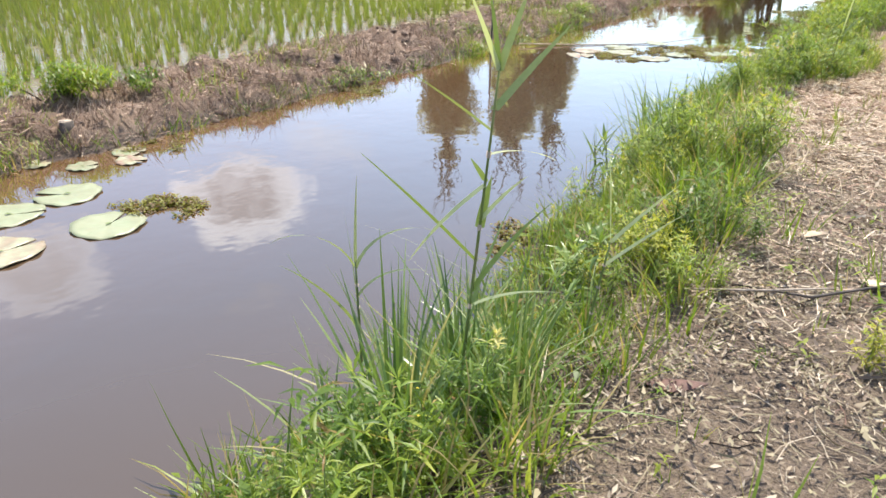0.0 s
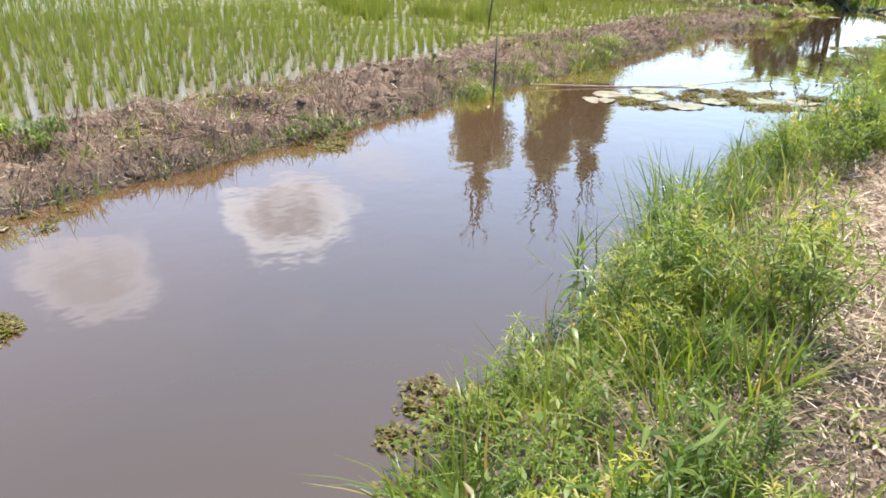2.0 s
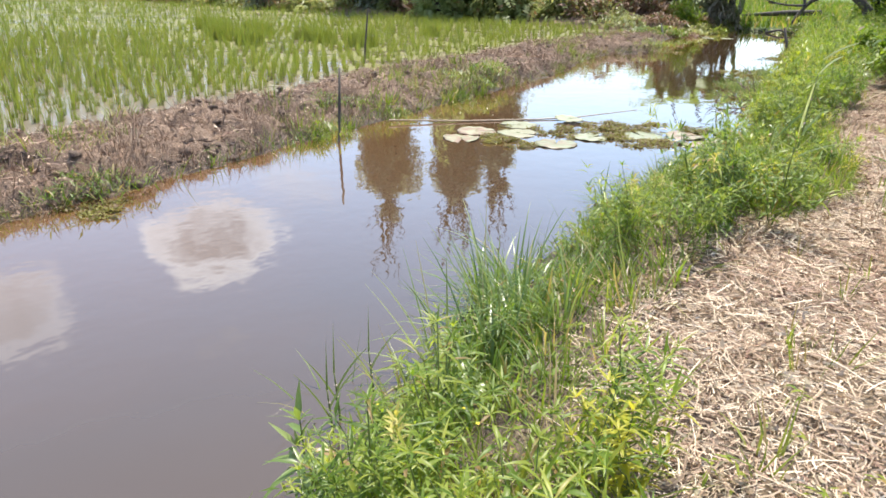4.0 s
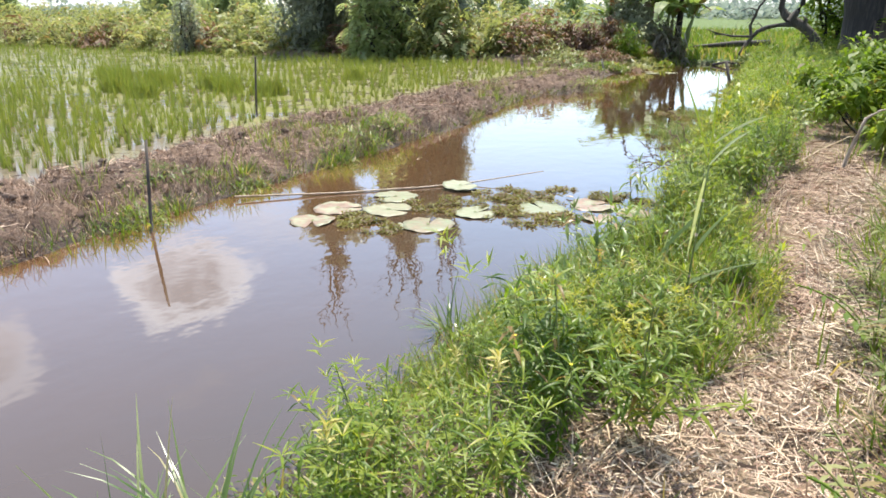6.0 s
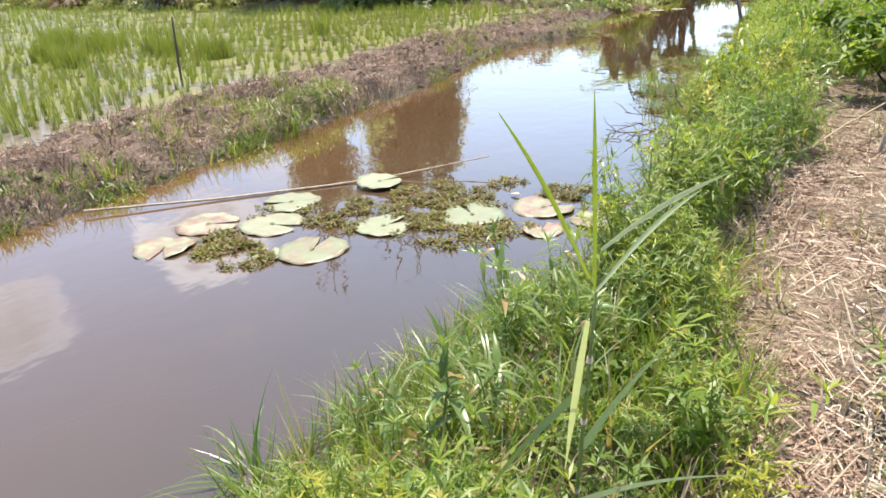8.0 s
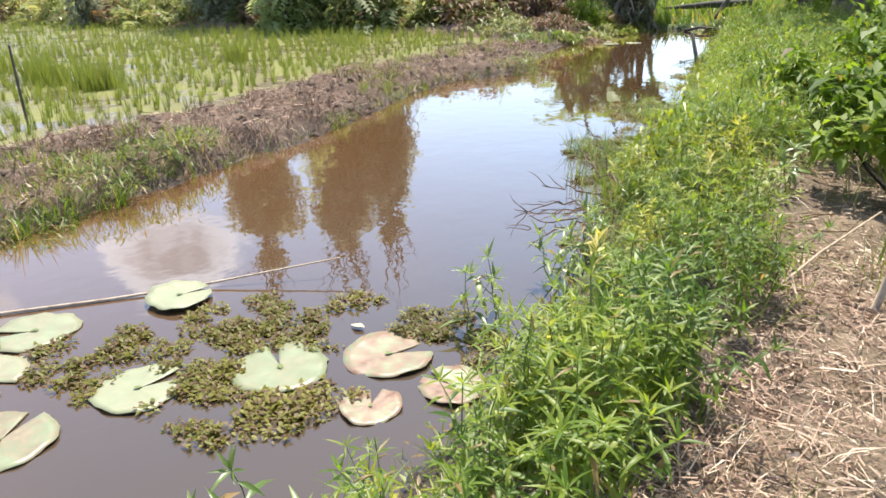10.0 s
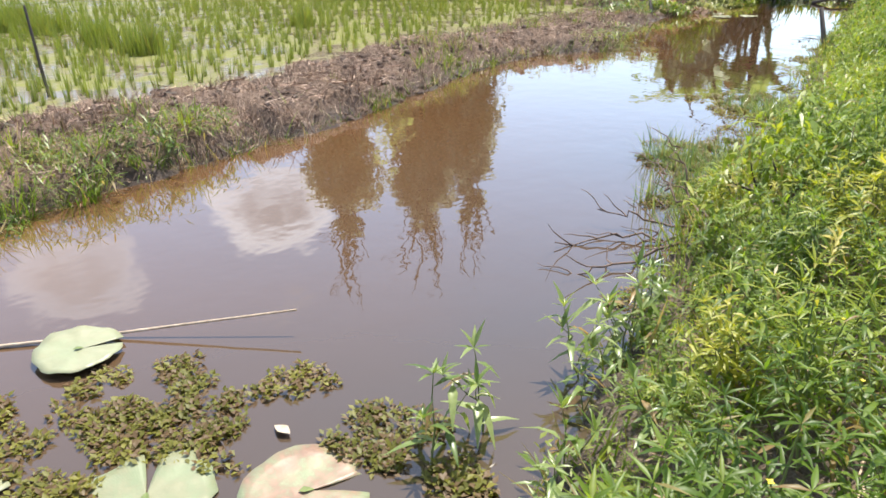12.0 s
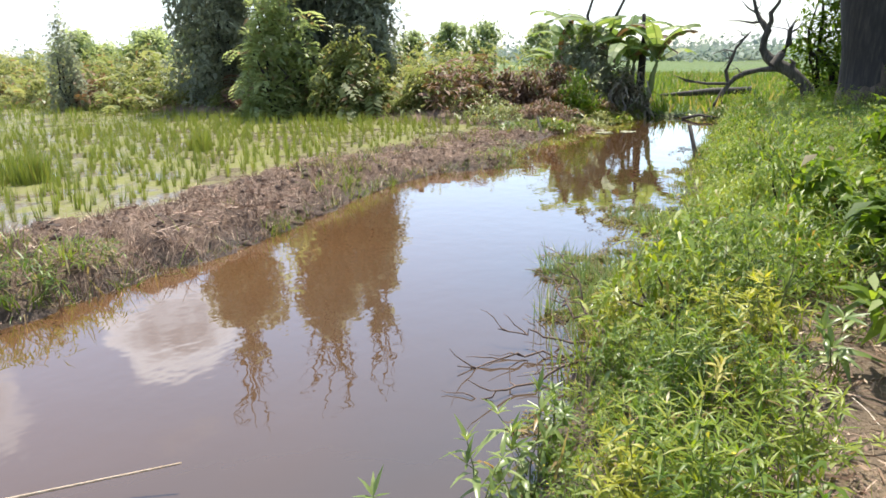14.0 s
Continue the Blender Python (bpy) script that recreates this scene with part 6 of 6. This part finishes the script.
PADS = [(-0.66, 14.16, 0.44), (-1.23, 13.2, 0.43), (-1.08, 13.72, 0.38), (-2.0, 13.8, 0.42), (-1.79, 13.4, 0.43), (-2.2, 13.2, 0.43), (-1.42, 5.5, 0.42), (-2.1, 5.6, 0.41), (-0.3, 14.5, 0.42), (-1.66, 14.42, 0.3)]
for x, y, dia, turn, decay in ((-0.66, 14.16, 0.44, 2.5, 0.1), (-1.23, 13.2, 0.43, 1.9, 0.35), (-1.42, 13.02, 0.2, 2.2, 0.3), (-1.08, 13.72, 0.38, 1.2, 0.05), (-2.0, 13.8, 0.42, 3.9, 0.15), (-1.79, 13.4, 0.43, 0.2, 0.2), (-2.2, 13.2, 0.43, 0.6, 0.55), (-1.42, 5.5, 0.42, 2.0, 0.05), (-2.1, 5.6, 0.41, 4.0, 0.05), (-2.02, 5.2, 0.4, 1.0, 0.05), (-1.5, 4.93, 0.43, 1.6, 0.4), (-2.58, 5.95, 0.22, 1.2, 0.2), (-2.67, 6.36, 0.25, 0.5, 0.4), (-2.88, 5.76, 0.2, 2.2, 0.3), (-2.45, 6.25, 0.22, 0.5, 0.6), (-4.0, 28.5, 0.4, 0.4, 0.2), (-4.3, 29.0, 0.36, 0.4, 0.2), (-3.6, 28.9, 0.36, 0.4, 0.2)):
    lily_pad(x, y, dia, turn, decay=decay, cup=0.004)
for x, y, dia, turn in ((-0.3, 14.5, 0.42, 0.9), (0.1, 14.42, 0.3, 3.0), (-2.12, 12.78, 0.38, 5.4), (-0.12, 14.12, 0.26, 2.0)):
    lily_pad(x, y, dia, turn, 0.004, 1.0, 0.01, label="rotting brown and pale water-lily leaf on the canal")
raised = thing("raised_lily_leaf", (-1.66, 14.42, 0.0))
pad = lily_pad(0, 0, 0.35, 1.2, 0.03, 0.05, 0.008, 0.05, "leaf_blade")
pad.parent = raised
for key in ("category", "group", "label"):
    del pad[key]
part("stalk", tube([(0.03, 0.02, -0.3), (0.01, 0, -0.1), (0, 0, 0.03)], [0.006, 0.006, 0.005], 6), STEM, raised)
tagged(raised, "pale green water-lily leaf held above the water on its stalk", "water lily", "floating lily leaves")

sprig = []
for k in range(8):
    pieces = []
    for i in range(20):
        w, d = r.random() * 6.28, 0.045 * math.sqrt(r.random())
        pieces.append(put(slip(0.03, 0.017, 0.3, 0.3), (math.cos(w) * d, math.sin(w) * d, r.uniform(0.0, 0.026) * (1 - d / 0.07)), r.random() * 6.28, r.uniform(-0.2, 0.9)))
    sprig.append(join(pieces))
rows = []
for x, y, rad, n in ((-1.45, 13.78, 0.3, 130), (-1.62, 13.95, 0.14, 40), (-1.12, 14.42, 0.3, 130), (-0.85, 14.3, 0.3, 100), (-1.62, 12.9, 0.22, 110), (-0.75, 14.85, 0.13, 45), (-0.55, 13.8, 0.22, 80), (-0.2, 14.85, 0.22, 70), (-0.38, 14.15, 0.26, 70), (-0.8, 13.85, 0.28, 110), (-0.95, 14.0, 0.25, 90), (-1.1, 14.7, 0.16, 50), (-0.05, 14.75, 0.2, 60), (-2.1, 13.5, 0.12, 25), (-1.92, 13.1, 0.12, 20), (-1.55, 5.8, 0.2, 90), (-1.35, 5.92, 0.14, 50), (0.6, 6.95, 0.2, 40), (0.68, 6.75, 0.18, 30), (0.78, 6.5, 0.12, 20), (-0.3, 18.7, 0.4, 240), (-0.7, 20.5, 0.45, 240), (-0.55, 19.0, 0.35, 160), (-0.7, 18.8, 0.45, 220), (-0.45, 18.4, 0.4, 180), (-1.0, 20.9, 0.5, 260), (-0.65, 21.2, 0.4, 200), (-0.6, 19.6, 0.35, 80), (-3.75, 23.6, 0.4, 100), (-2.8, 6.6, 0.3, 40), (0.15, 16.3, 0.25, 60), (-2.85, 9.2, 0.25, 60), (-0.25, 17.6, 0.3, 90), (-0.55, 22.0, 0.3, 70), (-0.95, 22.9, 0.3, 90), (-1.15, 24.0, 0.3, 90), (-1.3, 25.2, 0.3, 60), (-1.3, 27.0, 0.35, 60), (-0.3, 18.0, 0.25, 70)):
    n = int(n * 1.15)
    w, d = r.random(n) * 6.28, rad * 1.12 * np.sqrt(r.random(n))
    px, py = x + d * np.cos(w) * 1.1, y + d * np.sin(w) * 0.85
    lumpy = (fbm(px * 8, py * 8, 3) > 0.52) & (np.min([np.hypot(px - a, py - b) / q for a, b, q in PADS], 0) > 0.47)
    rows.append(np.stack([px, py, np.full(n, 0.002), r.uniform(0.7, 1.25, n)], 1)[lumpy])
stuff("floating_water_weed", stamp(sprig, np.concatenate(rows), r, 0.2), MOSS, "olive and brown floating mats of water weed", "water weed")


def curled_leaf(name, x, y, L, W, turn, mat, label, bend=-0.8, fold=0.7, z=None, lift=0.015):
    v, f = leaf(L, W, bend, fold, 9, 0.45)
    v = v + (0, -L / 2, 0)
    V = np.concatenate([v, v + (0, 0, 0.003)])
    F = np.concatenate([f, f[:, ::-1] + len(v)])
    ob = new(name, mesh_of(name, V, F, mat))
    ob.matrix_basis = Matrix.Translation((x, y, (float(ground_z(x, y)) if z is None else z) + lift)) @ Matrix.Rotation(turn, 4, "Z")
    return tagged(ob, label, "fallen leaf", "large fallen leaves")


curled_leaf("fallen_leaf", 2.0, 6.88, 0.17, 0.09, 1.3, DRYLEAF, "pale curled dry leaf lying on the path", 0.7, -0.5, lift=0.05)
curled_leaf("fallen_leaf", 2.3, 6.5, 0.15, 0.09, 0.9, DRYLEAF, "pale curled dry leaf lying on the path", 0.4, -0.3, lift=0.04)
curled_leaf("fallen_leaf", 1.94, 5.42, 0.2, 0.075, 1.9, REDLEAF, "rotten dark red-brown leaf lying on the litter", 0.3, -0.6, lift=0.04)
curled_leaf("fallen_leaf", -0.59, 14.64, 0.085, 0.045, 1.6, DRYLEAF, "small pale curled leaf floating among the water weed", 0.1, 0.25, 0.0)
curled_leaf("fallen_leaf", 0.15, 13.35, 0.12, 0.04, 1.0, DRYLEAF, "pale curled dry leaf at the water's edge", -0.4, 0.8, 0.02)
# the sawn stump at the water on the mud bank
vf = tube([(0, 0, -0.1), (0.005, 0, 0.08), (0.0, 0.01, 0.16)], [0.06, 0.055, 0.052], 10)
stump = tagged(new("sawn_stump", mesh_of("sawn_stump", vf[0], vf[1], POST)), "short sawn stump with a pale top at the water's edge", "stump")
stump.location = (-3.13, 6.14, 0.05)
vf = tube([(0, 0, 0.161), (0, 0, 0.164)], [0.05, 0.048], 10)
part("cut_top", vf, GREYWOOD, stump, "pale sawn top")
# lumps of mud thrown up on the bank
lumps = []
for k in range(10):
    pieces, n = [], 7
    V = [(0, 0, 0.5)]
    for z, q in ((0.36, 0.62), (0.0, 1.0), (-0.35, 0.8)):
        for i in range(n):
            a = 6.283 * i / n + r.normal(0, 0.12)
            s = q * r.uniform(0.75, 1.2)
            V.append((math.cos(a) * s, math.sin(a) * s * 0.8, z + r.normal(0, 0.08)))
    F = []
    for j in range(2):
        for i in range(n):
            a, b = 1 + j * n + i, 1 + j * n + (i + 1) % n
            F.append((a, a + n, b + n, b))
    for i in range(0, n, 2):
        F.append((0, 1 + i, 1 + (i + 1) % n, 1 + (i + 2) % n))
    lumps.append((np.array(V), np.array(F)))
x, y = spread(5200, -6.9, -2.6, 4.0, 29.0, r)
d, w = interp(y, EDGE_L) - x, interp(y, EDGE_L) - interp(y, EDGE_P)
keep = (d > -0.02) & (d < w - 0.1) & (fbm(x * 1.6 + 21, y * 1.6) > 0.46)
stuff("mud_clods", stamp(lumps, rows_of(x[keep], y[keep], 0.014 + 0.06 * r.random(keep.sum()) ** 2.4, 0.004), r, 0.3), CLOD, "lumpy dried clods of brown mud on the bank", "mud")
# blades drooping over the mud bank's waterline
y = r.uniform(4.0, 24.0, 900)
x = interp(y, EDGE_L) - abs(r.normal(0, 0.07, len(y)))
keep = fbm(x * 1.2 + 15, y * 1.2) > 0.42
droop = [tuft_arrays(r, 5, 0.26, 0.007, 0.9, 1.6, 5, 0.05) for i in range(8)]
half = np.arange(keep.sum()) % 2 == 0
rows = rows_of(x[keep], y[keep], r.uniform(0.5, 1.1, keep.sum()), -0.01)
stuff("drooping_bank_grass", stamp(droop, rows[half], r, 0.4), GRASS, "green grass blades drooping over the mud bank's waterline", "grass")
stuff("drooping_dead_grass", stamp(droop, rows[~half], r, 0.4), MULCH, "withered blades drooping over the mud bank's waterline", "dry grass")
# low weed bushes on the mud bank
for x, y, h, rad in ((-3.6, 14.7, 0.17, 0.42), (-3.75, 15.3, 0.2, 0.48), (-3.85, 15.9, 0.18, 0.42), (-4.3, 15.5, 0.14, 0.4), (-4.1, 16.5, 0.14, 0.4), (-3.35, 11.9, 0.16, 0.35), (-3.5, 13.3, 0.13, 0.35), (-4.0, 12.7, 0.12, 0.4), (-3.2, 9.3, 0.14, 0.4), (-3.3, 5.4, 0.22, 0.5), (-4.7, 24.9, 0.18, 0.6), (-4.1, 23.6, 0.12, 0.45)):
    shrub("bank_herb_patch", x, y, h, rad, 0.085, 0.011, 520, GRASS, "low patch of grass and herbs at the mud bank's edge", "grass tuft", "herb patches on the mud bank", 0.5, mound=2.0)
shrub("mud_bank_weed", -4.1, 6.6, 0.5, 0.55, 0.07, 0.014, 2400, WEED, "low feathery green weed bush on the mud bank", "bush")
shrub("mud_bank_weed", -3.7, 7.2, 0.25, 0.3, 0.06, 0.014, 600, WEED, "low feathery green weed bush on the mud bank", "bush")
shrub("mud_bank_weed", -4.3, 5.4, 0.3, 0.4, 0.08, 0.014, 700, WEED, "low feathery green weed bush on the mud bank", "bush")
